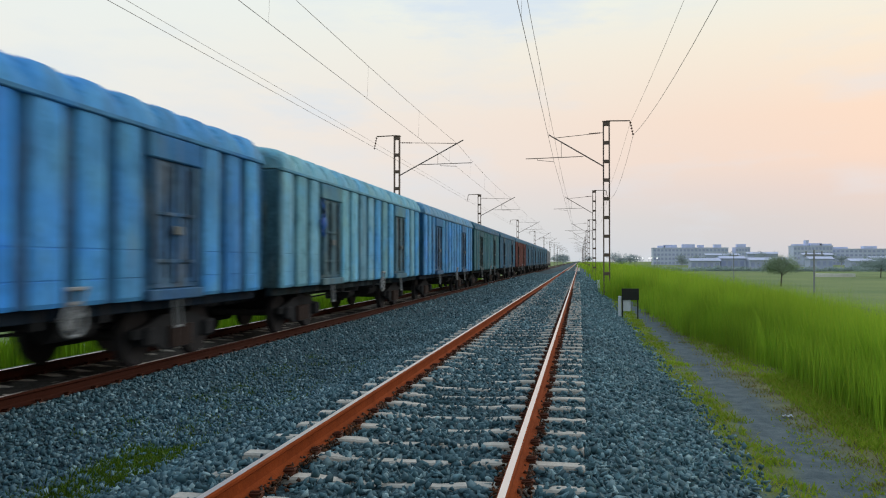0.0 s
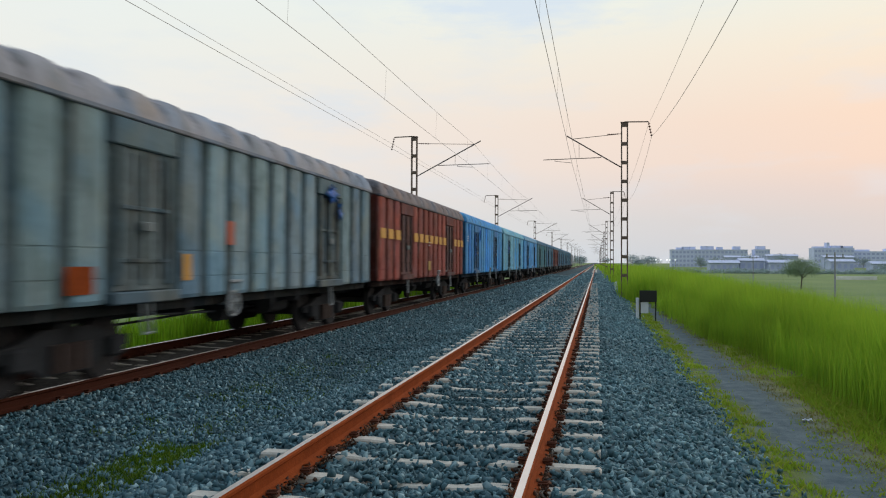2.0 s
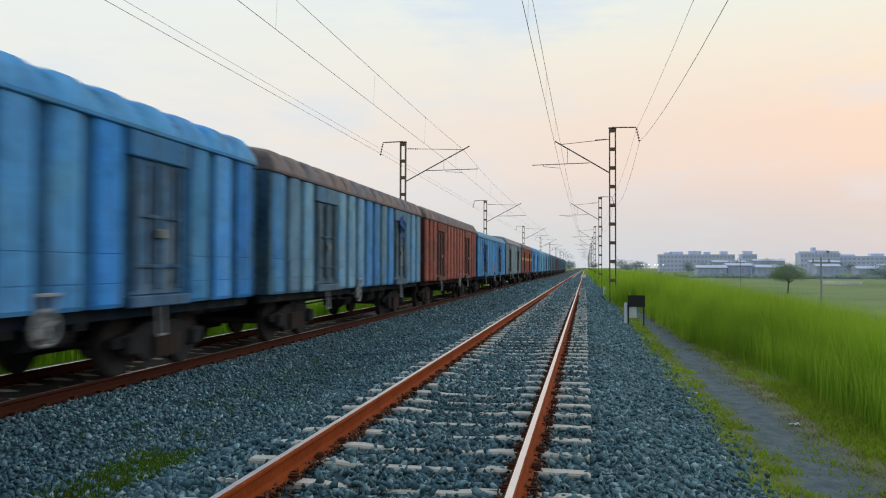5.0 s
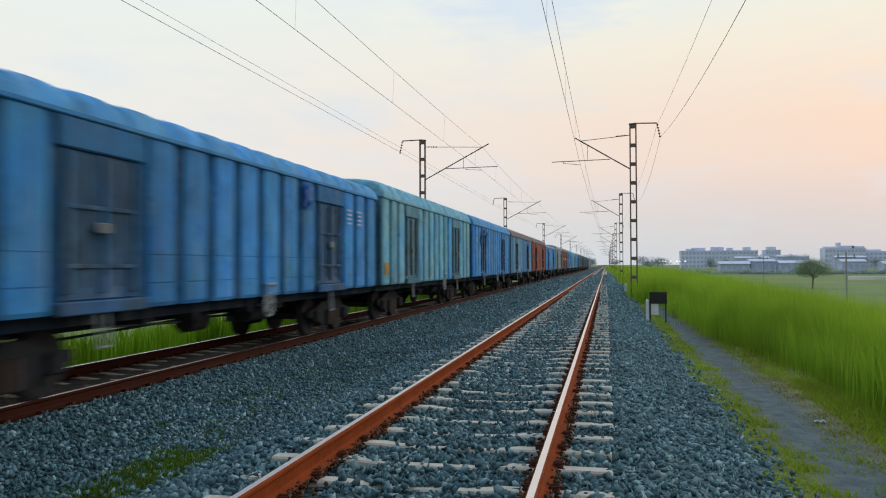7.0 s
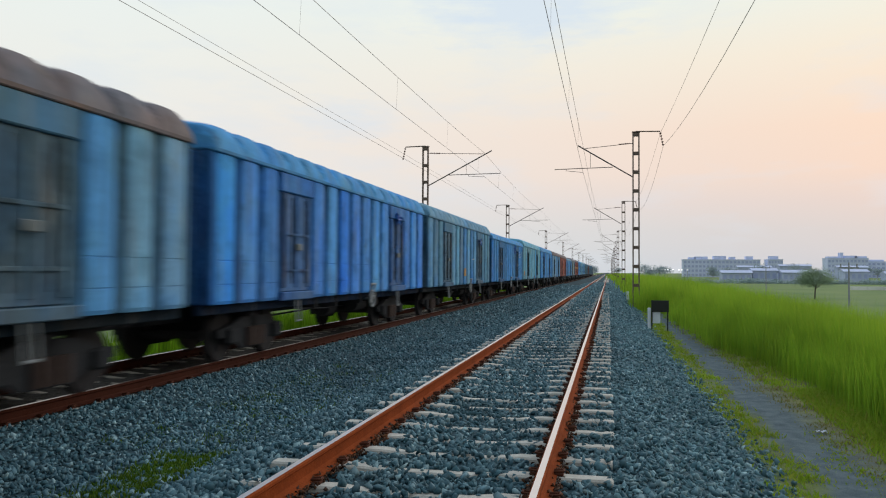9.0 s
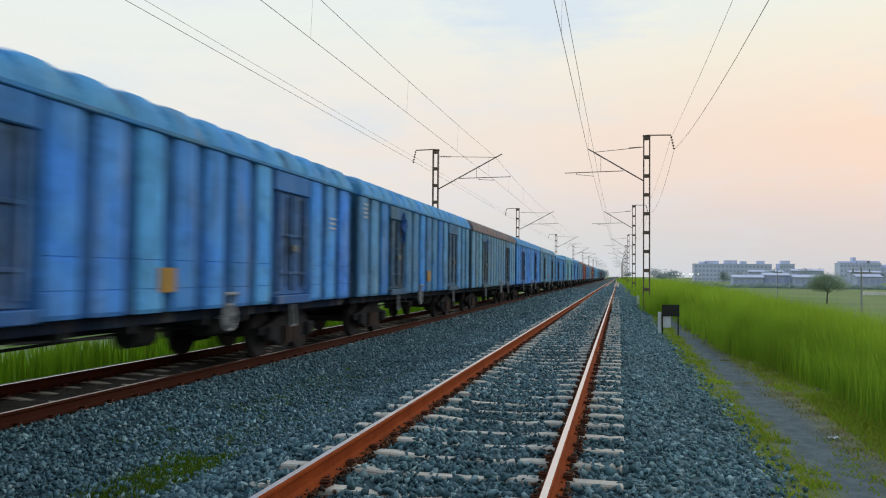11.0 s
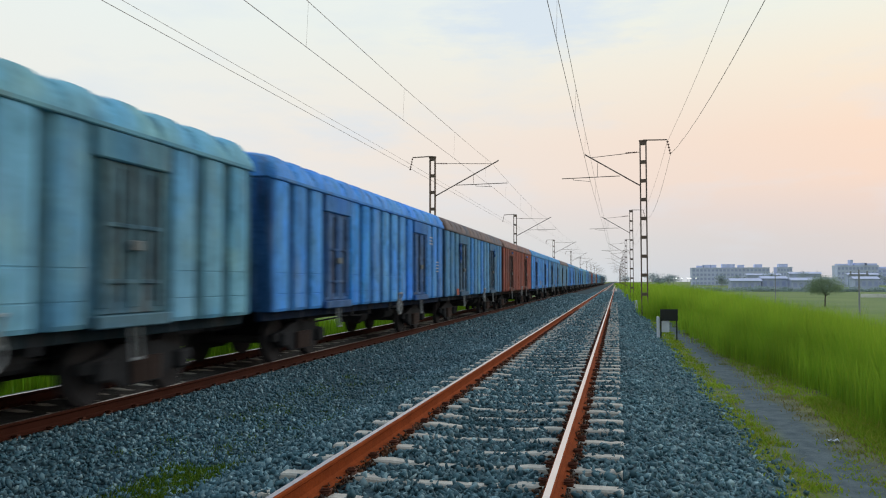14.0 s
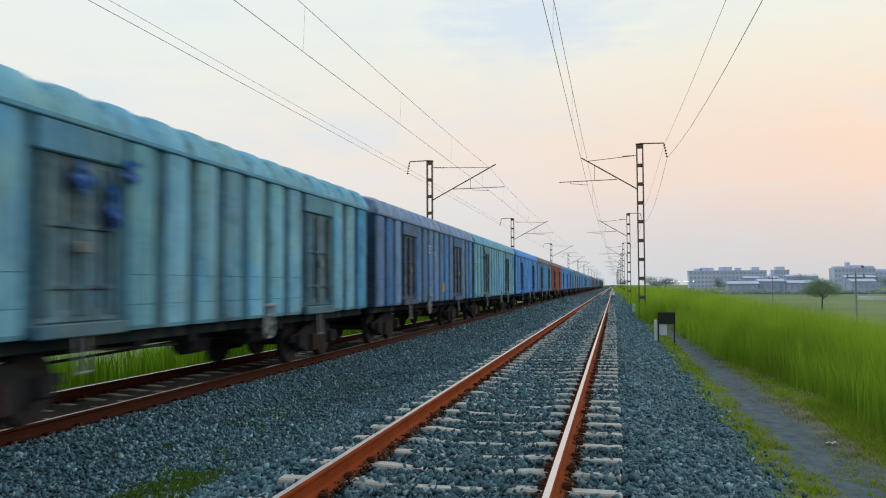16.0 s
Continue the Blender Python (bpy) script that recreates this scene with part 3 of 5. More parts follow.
def build_grass():
    rng = np.random.default_rng(21)

    def clumped(n, x0, x1, y0, y1, spread):
        c = max(1, n // 26)
        cx, cy = scatter(c, x0, x1, y0, y1, rng)
        k = rng.integers(0, c, n)
        return cx[k] + rng.normal(0, spread, n), cy[k] + rng.normal(0, spread, n), np.interp(rng.uniform(0, 1, c), [0, 1], [0.75, 1.15])[k]

    rows = []
    for n, x0, x1, y0, y1, w, sp in ((112000, 3.15, 7.4, 5, 26, 0.010, 0.15), (18000, 3.15, 8, -12, 5, 0.024, 0.2), (58000, 3.15, 8.5, 26, 70, 0.024, 0.25), (16000, 3.15, 11, 70, 170, 0.08, 0.5), (7000, 3.15, 13, 170, 480, 0.22, 1.2)):
        x, y, tall = clumped(n, x0, x1, y0, y1, sp)
        edge = np.clip((x - x0) / np.interp(y, [5, 28, 33], [0.4, 0.4, 0.25]), 0.65, 1)
        h = rng.uniform(0.75, 1.25, n) * tall * edge * np.interp(y, [5, 40, 480], [1.15, 1.5, 1.5])
        # the strip closes in on the line at the first mast
        x += np.interp(y, [8, 12, 15, 18, 22, 40, 41.5, 45, 60, 480], [0.55, 0.5, 0.5, 0.27, -0.22, -0.25, -1.5, -1.5, -1.2, -1.3])
        rows.append((x, y, h, np.full(n, w) * rng.uniform(0.7, 1.3, n)))
    x, y, h, w = map(np.concatenate, zip(*rows))
    v, f = blades(x, y, h, w, rng, 0.3)
    tagged(new("tall_grass", soup("tall_grass", v, f, GRASS)), "dense tall green grass along the embankment", "grass", kind="stuff")
    # beyond the train
    n = 26000
    x, y, tall = clumped(n, -15.5, -10.9, 4, 90, 0.25)
    v, f = blades(x, y, rng.uniform(0.5, 0.95, n) * tall, rng.uniform(0.02, 0.05, n), rng, 0.3)
    tagged(new("tall_grass", soup("grass_beyond_train", v, f, SHADED_GRASS)), "bright green grass on the far side of the goods line", "grass", kind="stuff")
    # short weeds: along the toe of the ballast, the path's far edge and the hollow between the tracks
    rows = []
    for n, x0, x1, y0, y1, hh, sp in ((14000, 1.5, 2.0, 5, 40, 0.07, 0.08), (15000, 3.0, 3.75, 5, 14.5, 0.10, 0.10), (9000, 2.75, 3.4, 15, 38, 0.09, 0.12), (2200, 2.3, 3.0, 5, 11, 0.045, 0.09), (5000, 1.4, 3.6, -8, 5, 0.1, 0.2)):
        x, y, tall = clumped(n, x0, x1, y0, y1, sp)
        rows.append((x, y, rng.uniform(0.3, 1.3, n) * hh * tall, rng.uniform(0.012, 0.03, n)))
    x, y, h, w = map(np.concatenate, zip(*rows))
    v, f = blades(x, y, h, w, rng, 1.1)
    tagged(new("low_weeds", soup("low_weeds", v, f, WEED)), "yellow-green low weeds beside the path", "weeds", kind="stuff")
    # dry yellowed tufts between the path and the grass
    rows = []
    for n, x0, x1, y0, y1, hh, sp in ((5000, 2.6, 3.3, 5, 14, 0.05, 0.10), (6000, 2.4, 3.0, 14, 38, 0.055, 0.10)):
        x, y, tall = clumped(n, x0, x1, y0, y1, sp)
        rows.append((x, y, rng.uniform(0.3, 1.3, n) * hh * tall, rng.uniform(0.008, 0.018, n)))
    x, y, h, w = map(np.concatenate, zip(*rows))
    v, f = blades(x, y, h, w, rng, 0.9)
    tagged(new("dry_weeds", soup("dry_weeds", v, f, DRY)), "dry brownish-yellow tufts along the footpath's edge", "weeds", kind="stuff")
    rows = []
    for n, x0, x1, y0, y1, hh, sp in ((9000, -4.75, -4.0, 4.6, 8.0, 0.06, 0.10), (2500, -5.6, -3.9, 8, 16, 0.045, 0.12)):
        x, y, tall = clumped(n, x0, x1, y0, y1, sp)
        rows.append((x, y, rng.uniform(0.3, 1.3, n) * hh * tall, rng.uniform(0.006, 0.016, n)))
    x, y, h, w = map(np.concatenate, zip(*rows))
    v, f = blades(x, y, h, w, rng, 0.9, ground_z(x) + 0.03)
    tagged(new("low_weeds", soup("hollow_weeds", v, f, MOSS)), "dark green weeds in the ballast between the tracks", "weeds", kind="stuff")


build_grass()

# ---- overhead masts and wires ----


# reach from the mast and height of the arm's joints
NEAR_ARM = dict(foot=6.72, tip=(3.2, 8.56), cat=(2.88, 8.37), stay=8.60, reg=((1.27, 7.29), (4.5, 7.22)), steady=((3.85, 7.13), (2.9, 7.02)), drop=2.5)
FAR_ARM = dict(foot=6.75, tip=(4.2, 8.87), cat=(3.8, 8.67), stay=8.80, reg=((1.5, 7.40), (4.75, 7.45)), steady=((2.75, 7.31), (3.75, 7.25)), drop=2.6)


def disc_string(bm, a, b, count, r):
    """Insulator sheds threaded on a thin rod."""
    a, b = Vector(a), Vector(b)
    rod(bm, a, b, 0.018, 6)
    for i in range(count):
        p, q = a.lerp(b, (i + 0.5) / count), a.lerp(b, (i + 0.85) / count)
        rod(bm, p, q, r, 8, r * 0.5)


def build_mast(x, y, side, arm, top, posts):
    """side: +1 where the cantilever reaches towards +x."""
    mast = tagged(new("overhead_line_mast"), "lattice steel overhead line mast with cantilever arm", "mast", "overhead line masts")
    mast.location = (x, y, 0)
    post, bat = posts
    for e in (-1, 1):
        put("post", post, mast, pose(e * 0.16, 0, 0))
    step = 1.05
    for i in range(int((top + 0.9) / step) + 1):
        put("batten_plate", bat, mast, pose(0, 0, top - 0.12 - i * step))
    s = side

    def piece(name, mat, *rods):
        bm = bmesh.new()
        for a, b, r in rods:
            rod(bm, (s * a[0], 0, a[1]), (s * b[0], 0, b[1]), r, 8)
        return part(name, bm, mat, mast)

    bm = bmesh.new()
    box(bm, -0.22, 0.22, -0.13, 0.13, top, top + 0.05)
    part("cap_plate", bm, GALV, mast)
    piece("cap_arm", GALV, ((0, top + 0.06), (-1.3, top + 0.03), 0.035))
    bm = bmesh.new()
    disc_string(bm, (-s * 1.3, 0, top + 0.02), (-s * 1.47, 0, top - 0.78), 5, 0.075)
    part("feeder_insulator", bm, INSUL, mast)
    foot, tip, cat, (r0, r1), (s0, s1) = arm["foot"], arm["tip"], arm["cat"], arm["reg"], arm["steady"]
    piece("cantilever_tube", TUBE, ((0.18, foot), tip, 0.036))
    piece("stay_tube", TUBE, ((0.18, arm["stay"]), cat, 0.017))
    bm = bmesh.new()
    disc_string(bm, (s * 0.3, 0, arm["stay"]), (s * 0.95, 0, arm["stay"] - 0.03), 6, 0.055)
    part("stay_insulator", bm, INSUL, mast)
    piece("registration_arm", TUBE, (r0, r1, 0.022))
    t = (arm["drop"] - 0.18) / (tip[0] - 0.18)
    piece("drop_rod", TUBE, ((arm["drop"], foot + (tip[1] - foot) * t), (arm["drop"], r0[1] - 0.02), 0.012))
    piece("steady_arm", TUBE, ((s0[0], s0[1] + 0.12), s0, 0.014), (s0, s1, 0.013))
    return mast


def mast_meshes(high):
    bm = bmesh.new()
    box(bm, -0.035, 0.035, -0.11, 0.11, -1.6, high)
    post = mesh_from("post", bm, GALV)
    bm = bmesh.new()
    box(bm, -0.17, 0.17, -0.118, 0.118, -0.09, 0.09)
    return post, mesh_from("batten_plate", bm, GALV)


RIGHT_MASTS = [(1.68, -10.0), (1.50, 45.0), (1.62, 89.0), (1.75, 152.0), (1.75, 204.0), (1.75, 258.0), (1.75, 312.0), (1.75, 366.0), (1.75, 420.0), (1.75, 480.0), (1.75, 540.0)]
LEFT_MASTS = [(-11.25, -8.0), (-11.25, 48.0), (-11.6, 92.0), (-11.6, 150.0), (-11.6, 208.0), (-11.6, 262.0), (-11.6, 316.0), (-11.6, 370.0), (-11.6, 424.0), (-11.6, 480.0), (-11.6, 540.0)]
MAST_TOP = 9.2
POSTS = mast_meshes(MAST_TOP)
for x, y in RIGHT_MASTS:
    build_mast(x, y, -1, NEAR_ARM, MAST_TOP, POSTS)
for x, y in LEFT_MASTS:
    build_mast(x, y, 1, FAR_ARM, MAST_TOP, POSTS)


def wire(name, label, pts, r):
    cu = bpy.data.curves.new(name, "CURVE")
    cu.dimensions, cu.bevel_depth, cu.bevel_resolution = "3D", r, 1
    sp = cu.splines.new("POLY")
    sp.points.add(len(pts) - 1)
    for p, q in zip(sp.points, pts):
        p.co = (*q, 1)
    cu.materials.append(WIRE)
    ob = new(name, cu)
    tagged(ob, label, "wire")
    return ob


def sagging(ends, sag):
    pts = []
    for (a, b) in zip(ends, ends[1:]):
        a, b = Vector(a), Vector(b)
        for i in range(12):
            t = i / 12
            p = a.lerp(b, t)
            p.z -= 4 * sag * t * (1 - t)
            pts.append(p[:])
    pts.append(ends[-1])
    return pts


def build_wires(masts, sx, arm, feeders):
    (cx, cz), (kx, kz) = arm["cat"], arm["steady"][1]
    cpts = sagging([(x + sx * cx, y, cz) for x, y in masts], 0.30)
    kpts = sagging([(x + sx * kx, y, kz) for x, y in masts], 0.02)
    wire("catenary_wire", "thin overhead catenary wire strung between masts", cpts, 0.008)
    wire("contact_wire", "thin overhead contact wire above the track", kpts, 0.008)
    for k in range(-1, 25):
        y = 9.1 * k
        if min(abs(y - my) for _, my in masts) < 2.0:
            continue
        ends = [tuple(float(np.interp(y, [p[1] for p in line], [p[axis] for p in line])) for axis in range(3)) for line in (cpts, kpts)]
        bm = bmesh.new()
        rod(bm, (ends[0][0], y, ends[0][2] + 0.012), (ends[1][0], y, ends[1][2] - 0.012), 0.003, 4)
        tagged(new("dropper_wire", mesh_from("dropper_wire", bm, WIRE)), "thin dropper between catenary and contact wire", "wire", "droppers of the overhead line")
    for reach, z, sag, r, name in feeders:
        wire(name, "thin feeder wire hung outside the masts", sagging([(x - sx * reach, y, z) for x, y in masts], sag), r)


build_wires(RIGHT_MASTS, -1, NEAR_ARM, ((1.47, 8.42, 1.2, 0.0088, "feeder_wire"), (1.30, 9.1, 0.5, 0.0066, "earth_wire")))
build_wires(LEFT_MASTS, 1, FAR_ARM, ((1.25, 8.42, 0.0, 0.0088, "feeder_wire"), (1.20, 8.68, 0.0, 0.0066, "earth_wire")))

# ---- goods wagons ----
# the wagon's own space: origin at its rear end, on the rails; +y ahead, +x the side towards the path
HALF, FLOOR = 1.60, 1.13


class Build:
    """The sizes of one build of wagon: length, eave, crown, height of the roof's ribs."""

    def __init__(self, long, eave, crown, rib):
        k = long / 15.15
        self.long, self.eave, self.crown, self.rib = long, eave, crown, rib
        self.door = 1.70 * k
        self.runs = (([0.92 * k * i for i in range(3)], 0.92 * k), ([(4.46 + 0.904 * i) * k for i in range(7)], 0.904 * k), ([(12.49 + 0.887 * i) * k for i in range(3)], 0.887 * k))
        self.doors = (2.76 * k, 10.79 * k)


TALL, LOW = Build(15.15, 3.70, 4.11, 0.23), Build(16.35, 3.56, 3.96, 0.13)


def panel_mesh(width, eave):
    """A pressed side sheet in three plates with seams, swelling outwards between its stakes."""
    bm = bmesh.new()
    prof = [(0.11, 0.0), (0.14, 0.08), (0.20, 0.106), (width * 0.4, 0.117), (width * 0.6, 0.117), (width - 0.20, 0.106), (width - 0.14, 0.08), (width - 0.11, 0.0)]
    zs = [(FLOOR - 0.02, 0.75), (FLOOR + 0.04, 1), (1.437, 1.0), (1.440, 0.9), (1.460, 0.9), (1.463, 1.0), (1.845, 1.0), (1.848, 0.88), (1.872, 0.88), (1.875, 0.97), (eave - 0.03, 0.97), (eave, 0.8)]
    rings = [[bm.verts.new((HALF - 0.12 + d * s, y, z)) for y, d in prof] for z, s in zs]
    for a, b in zip(rings, rings[1:]):
        for i in range(len(prof) - 1):
            f = bm.faces.new((a[i], a[i + 1], b[i + 1], b[i]))
            # Panel flanks take the dark frame paint, groove shade put into colour.
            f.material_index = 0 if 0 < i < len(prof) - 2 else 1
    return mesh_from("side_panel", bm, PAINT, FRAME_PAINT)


def build_wagon(build):
    LONG, EAVE, CROWN, DW = build.long, build.eave, build.crown, build.door
    w = tagged(new("goods_wagon"), "covered goods wagon", "wagon", "wagons of the goods train")
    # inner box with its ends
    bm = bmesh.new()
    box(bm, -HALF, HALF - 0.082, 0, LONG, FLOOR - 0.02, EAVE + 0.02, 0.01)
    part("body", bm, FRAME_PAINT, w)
    bm = bmesh.new()
    box(bm, -0.05, 0.05, -0.06, 0.01, FLOOR, EAVE, 0.01)
    stake = mesh_from("end_stake", bm, FRAME_PAINT)
    for x in (-1.2, -0.4, 0.4, 1.2):
        put("end_stake", stake, w, pose(x, 0, 0))
        put("end_stake", stake, w, pose(x, LONG, 0, 0, 0, 180))
    bm = bmesh.new()
    box(bm, HALF - 0.13, HALF - 0.035, -0.05, 0.05, FLOOR - 0.02, EAVE, 0.02)
    corner = mesh_from("corner_post", bm, PAINT)
    for y in (0.05, LONG - 0.05):
        put("corner_post", corner, w, pose(0, y, 0))
    for run, width in build.runs:
        me = panel_mesh(width, EAVE)
        for y in run:
            put("side_panel", me, w, pose(0, y, 0))
    # eave rail and sole bar
    bm = bmesh.new()
    box(bm, HALF - 0.10, HALF + 0.02, -0.02, LONG + 0.02, EAVE - 0.01, EAVE + 0.07, 0.015)
    part("eave_rail", bm, PAINT, w)
    bm = bmesh.new()
    box(bm, HALF - 0.36, HALF - 0.22, -0.03, LONG + 0.03, FLOOR - 0.20, FLOOR - 0.02, 0.01)
    box(bm, -HALF + 0.02, -HALF + 0.16, -0.03, LONG + 0.03, FLOOR - 0.16, FLOOR - 0.02, 0.01)
    part("sole_bar", bm, FRAME_PAINT, w)
    # corrugated roof
    bm = bmesh.new()
    nb, per, na = 15, 8, 14
    rings = []
    for j in range(nb * per + 1):
        y = LONG * j / (nb * per)
        ph = (j % per) / per
        bump = build.rib * max(0.0, math.sin(math.pi * ph)) ** 0.4
        ring = []
        for i in range(na + 1):
            a = math.pi * i / na
            x = -math.cos(a) * (HALF + 0.02)
            z = EAVE + 0.05 + (CROWN - EAVE - 0.05) * math.sin(a) ** 0.8 + bump * min(1.0, 2.2 * math.sin(a))
            ring.append(bm.verts.new((x, y, z)))
        rings.append(ring)
    for a, b in zip(rings, rings[1:]):
        for i in range(na):
            f = bm.faces.new((a[i], a[i + 1], b[i + 1], b[i]))
            f.smooth = True
            # A strip in each rib valley is darkened: crease shade put into colour.
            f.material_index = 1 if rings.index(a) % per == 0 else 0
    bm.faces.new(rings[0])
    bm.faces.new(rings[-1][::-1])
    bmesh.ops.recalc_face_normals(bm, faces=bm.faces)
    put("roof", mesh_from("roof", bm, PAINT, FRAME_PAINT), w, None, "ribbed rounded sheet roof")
    # doors
    for y in build.doors:
        bm = bmesh.new()
        box(bm, HALF - 0.12, HALF - 0.06, y + 0.15, y + DW - 0.15, FLOOR + 0.14, EAVE - 0.40, 0.012)
        door = part("door", bm, DOOR_PAINT, w, "weathered grey-brown steel door")
        for yy in (0.21, DW / 2, DW - 0.21):
            bm = bmesh.new()
            box(bm, HALF - 0.07, HALF - 0.005, y + yy - 0.05, y + yy + 0.05, FLOOR + 0.22, EAVE - 0.42, 0.012)
            part("door_stile", bm, DOOR_PAINT, door)
        for zz in (1.70, 2.45):
            bm = bmesh.new()
            box(bm, HALF - 0.07, HALF - 0.025, y + 0.17, y + DW - 0.17, zz - 0.03, zz + 0.03, 0.01)
            part("door_rail", bm, DOOR_PAINT, door)
        for yy in (0.5, 1.2):
            bm = bmesh.new()
            rod(bm, (HALF + 0.015, y + yy, FLOOR + 0.3), (HALF + 0.015, y + yy, EAVE - 0.5), 0.018, 6)
            part("locking_bar", bm, WHEEL, door)
        bm = bmesh.new()
        box(bm, HALF - 0.01, HALF + 0.05, y + 0.72, y + 0.98, 2.12, 2.26, 0.012)
        part("latch", bm, BRAKE, door)
        bm = bmesh.new()
        box(bm, HALF - 0.06, HALF + 0.05, y + 0.02, y + DW - 0.02, FLOOR - 0.04, FLOOR + 0.13, 0.015)
        part("door_sill", bm, PAINT, w, "scuffed door sill plate")
        bm = bmesh.new()
        box(bm, HALF - 0.11, HALF + 0.005, y + 0.0, y + DW, EAVE - 0.40, EAVE - 0.015, 0.02)
        part("door_hood", bm, PAINT, w)
        bm = bmesh.new()
        for yy in (0.75, 0.95):
            rod(bm, (HALF, y + yy, FLOOR - 0.05), (HALF + 0.02, y + yy + 0.03, FLOOR - 0.5), 0.022, 6)
        rod(bm, (HALF + 0.02, y + 0.78, FLOOR - 0.48), (HALF + 0.02, y + 0.98, FLOOR - 0.48), 0.02, 6)
        part("foot_step", bm, PALE_IRON, w, "pale bent foot step")
    # underframe, brake gear
    bm = bmesh.new()
    box(bm, -0.25, 0.25, 0.1, LONG - 0.1, FLOOR - 0.4, FLOOR - 0.02)
    for y in (5.2, 6.6, 8.6, 10.0):
        box(bm, -1.4, 1.4, y - 0.06, y + 0.06, FLOOR - 0.3, FLOOR - 0.02)
    part("underframe", bm, UNDER, w, "dark grimy underframe")
    bm = bmesh.new()
    rod(bm, (0.7, 7.4, 0.74), (0.7, 8.0, 0.74), 0.22, 14)
    part("brake_cylinder", bm, UNDER, w)
    bm = bmesh.new()
    rod(bm, (0.8, 9.5, 0.76), (0.8, 10.4, 0.76), 0.20, 14)
    part("air_reservoir", bm, UNDER, w)
    bm = bmesh.new()
    rod(bm, (0.55, 3.4, 0.66), (0.55, 7.4, 0.74), 0.022, 6)
    rod(bm, (0.55, 8.0, 0.74), (0.55, 11.8, 0.66), 0.022, 6)
    rod(bm, (1.3, 4.4, 0.86), (1.3, 6.2, 0.80), 0.018, 6)
    part("brake_rod", bm, UNDER, w)
    bm = bmesh.new()
    n, k = 20, 6
    ring = [[bm.verts.new((HALF - 0.02 + 0.024 * math.sin(b), 9.05 + (0.22 + 0.024 * math.cos(b)) * math.cos(a), 0.94 + (0.22 + 0.024 * math.cos(b)) * math.sin(a)))
             for b in [2 * math.pi * j / k for j in range(k)]] for a in [2 * math.pi * i / n for i in range(n)]]
    for i in range(n):
        for j in range(k):
            bm.faces.new((ring[i][j], ring[(i + 1) % n][j], ring[(i + 1) % n][(j + 1) % k], ring[i][(j + 1) % k]))
    for i in range(2):
        c, d = 0.22 * math.cos(i * 1.57 + 0.4), 0.22 * math.sin(i * 1.57 + 0.4)
        rod(bm, (HALF - 0.02, 9.05 - c, 0.94 - d), (HALF - 0.02, 9.05 + c, 0.94 + d), 0.016, 6)
    rod(bm, (HALF - 0.3, 9.05, 0.94), (HALF, 9.05, 0.94), 0.03, 8)
    part("hand_brake_wheel", bm, PALE_IRON, w, "pale grey hand brake wheel")
    bm = bmesh.new()
    for a, b in (((HALF + 0.01, 8.86, 1.34), (HALF - 0.06, 8.98, 0.94)), ((HALF + 0.01, 9.24, 1.34), (HALF - 0.06, 9.12, 0.94)), ((HALF + 0.01, 8.84, 1.34), (HALF + 0.01, 9.26, 1.34))):
        rod(bm, a, b, 0.028, 6)
    box(bm, HALF - 0.09, HALF - 0.05, 8.92, 9.18, 0.80, 1.06, 0.02)
    part("brake_bracket", bm, PALE_IRON, w, "pale grey brake wheel bracket")
    for s, y in ((-1, 0.0), (1, LONG)):
        bm = bmesh.new()
        box(bm, -0.13, 0.13, min(y, y + s * 0.3), max(y, y + s * 0.3), 0.72, 0.98, 0.02)
        box(bm, -0.16, 0.16, min(y + s * 0.26, y + s * 0.44), max(y + s * 0.26, y + s * 0.44), 0.70, 1.0, 0.03)
        part("coupler", bm, WHEEL, w)
    # bogies: cast side frames, bolster, axle boxes, springs
    side = [(-1.38, 0.46), (-1.38, 0.60), (-0.95, 0.66), (-0.5, 0.80), (0.5, 0.80), (0.95, 0.66), (1.38, 0.60), (1.38, 0.46), (0.9, 0.42), (0.5, 0.20), (-0.5, 0.20), (-0.9, 0.42)]
    bm = bmesh.new()
    a = [bm.verts.new((0.05, y, z)) for y, z in side]
    b = [bm.verts.new((-0.05, y, z)) for y, z in side]
    bm.faces.new(a)
    bm.faces.new(b[::-1])
    for i in range(len(side)):
        j = (i + 1) % len(side)
        bm.faces.new((a[i], b[i], b[j], a[j]))
    bmesh.ops.recalc_face_normals(bm, faces=bm.faces)
    side_me = mesh_from("side_frame", bm, UNDER)
    bm = bmesh.new()
    box(bm, -1.1, 1.1, -0.2, 0.2, 0.5, 0.9, 0.03)
    bolster_me = mesh_from("bogie", bm, UNDER)
    bm = bmesh.new()
    box(bm, -0.09, 0.09, -0.16, 0.16, 0.32, 0.62, 0.04)
    axle_me = mesh_from("axle_box", bm, UNDER)
    bm = bmesh.new()
    rod(bm, (0, 0, 0.24), (0, 0, 0.6), 0.085, 10)
    spring_me = mesh_from("spring", bm, BRAKE_GREY)
    bm = bmesh.new()
    for s in (-1, 1):
        x = s * 0.86
        m = Matrix.Translation((x, 0, 0)) @ pose(0, 0, 0, 0, 90, 0)
        bmesh.ops.create_cone(bm, cap_ends=True, segments=24, radius1=0.47, radius2=0.46, depth=0.12, matrix=m)
        m = Matrix.Translation((x - s * 0.055, 0, 0)) @ pose(0, 0, 0, 0, 90, 0)
        bmesh.ops.create_cone(bm, cap_ends=True, segments=24, radius1=0.50, radius2=0.50, depth=0.03, matrix=m)
        for i in range(3):
            a = 2 * math.pi * i / 3
            rod(bm, (x + s * 0.065, 0.25 * math.cos(a), 0.25 * math.sin(a)), (x + s * 0.075, 0.25 * math.cos(a), 0.25 * math.sin(a)), 0.06, 8)
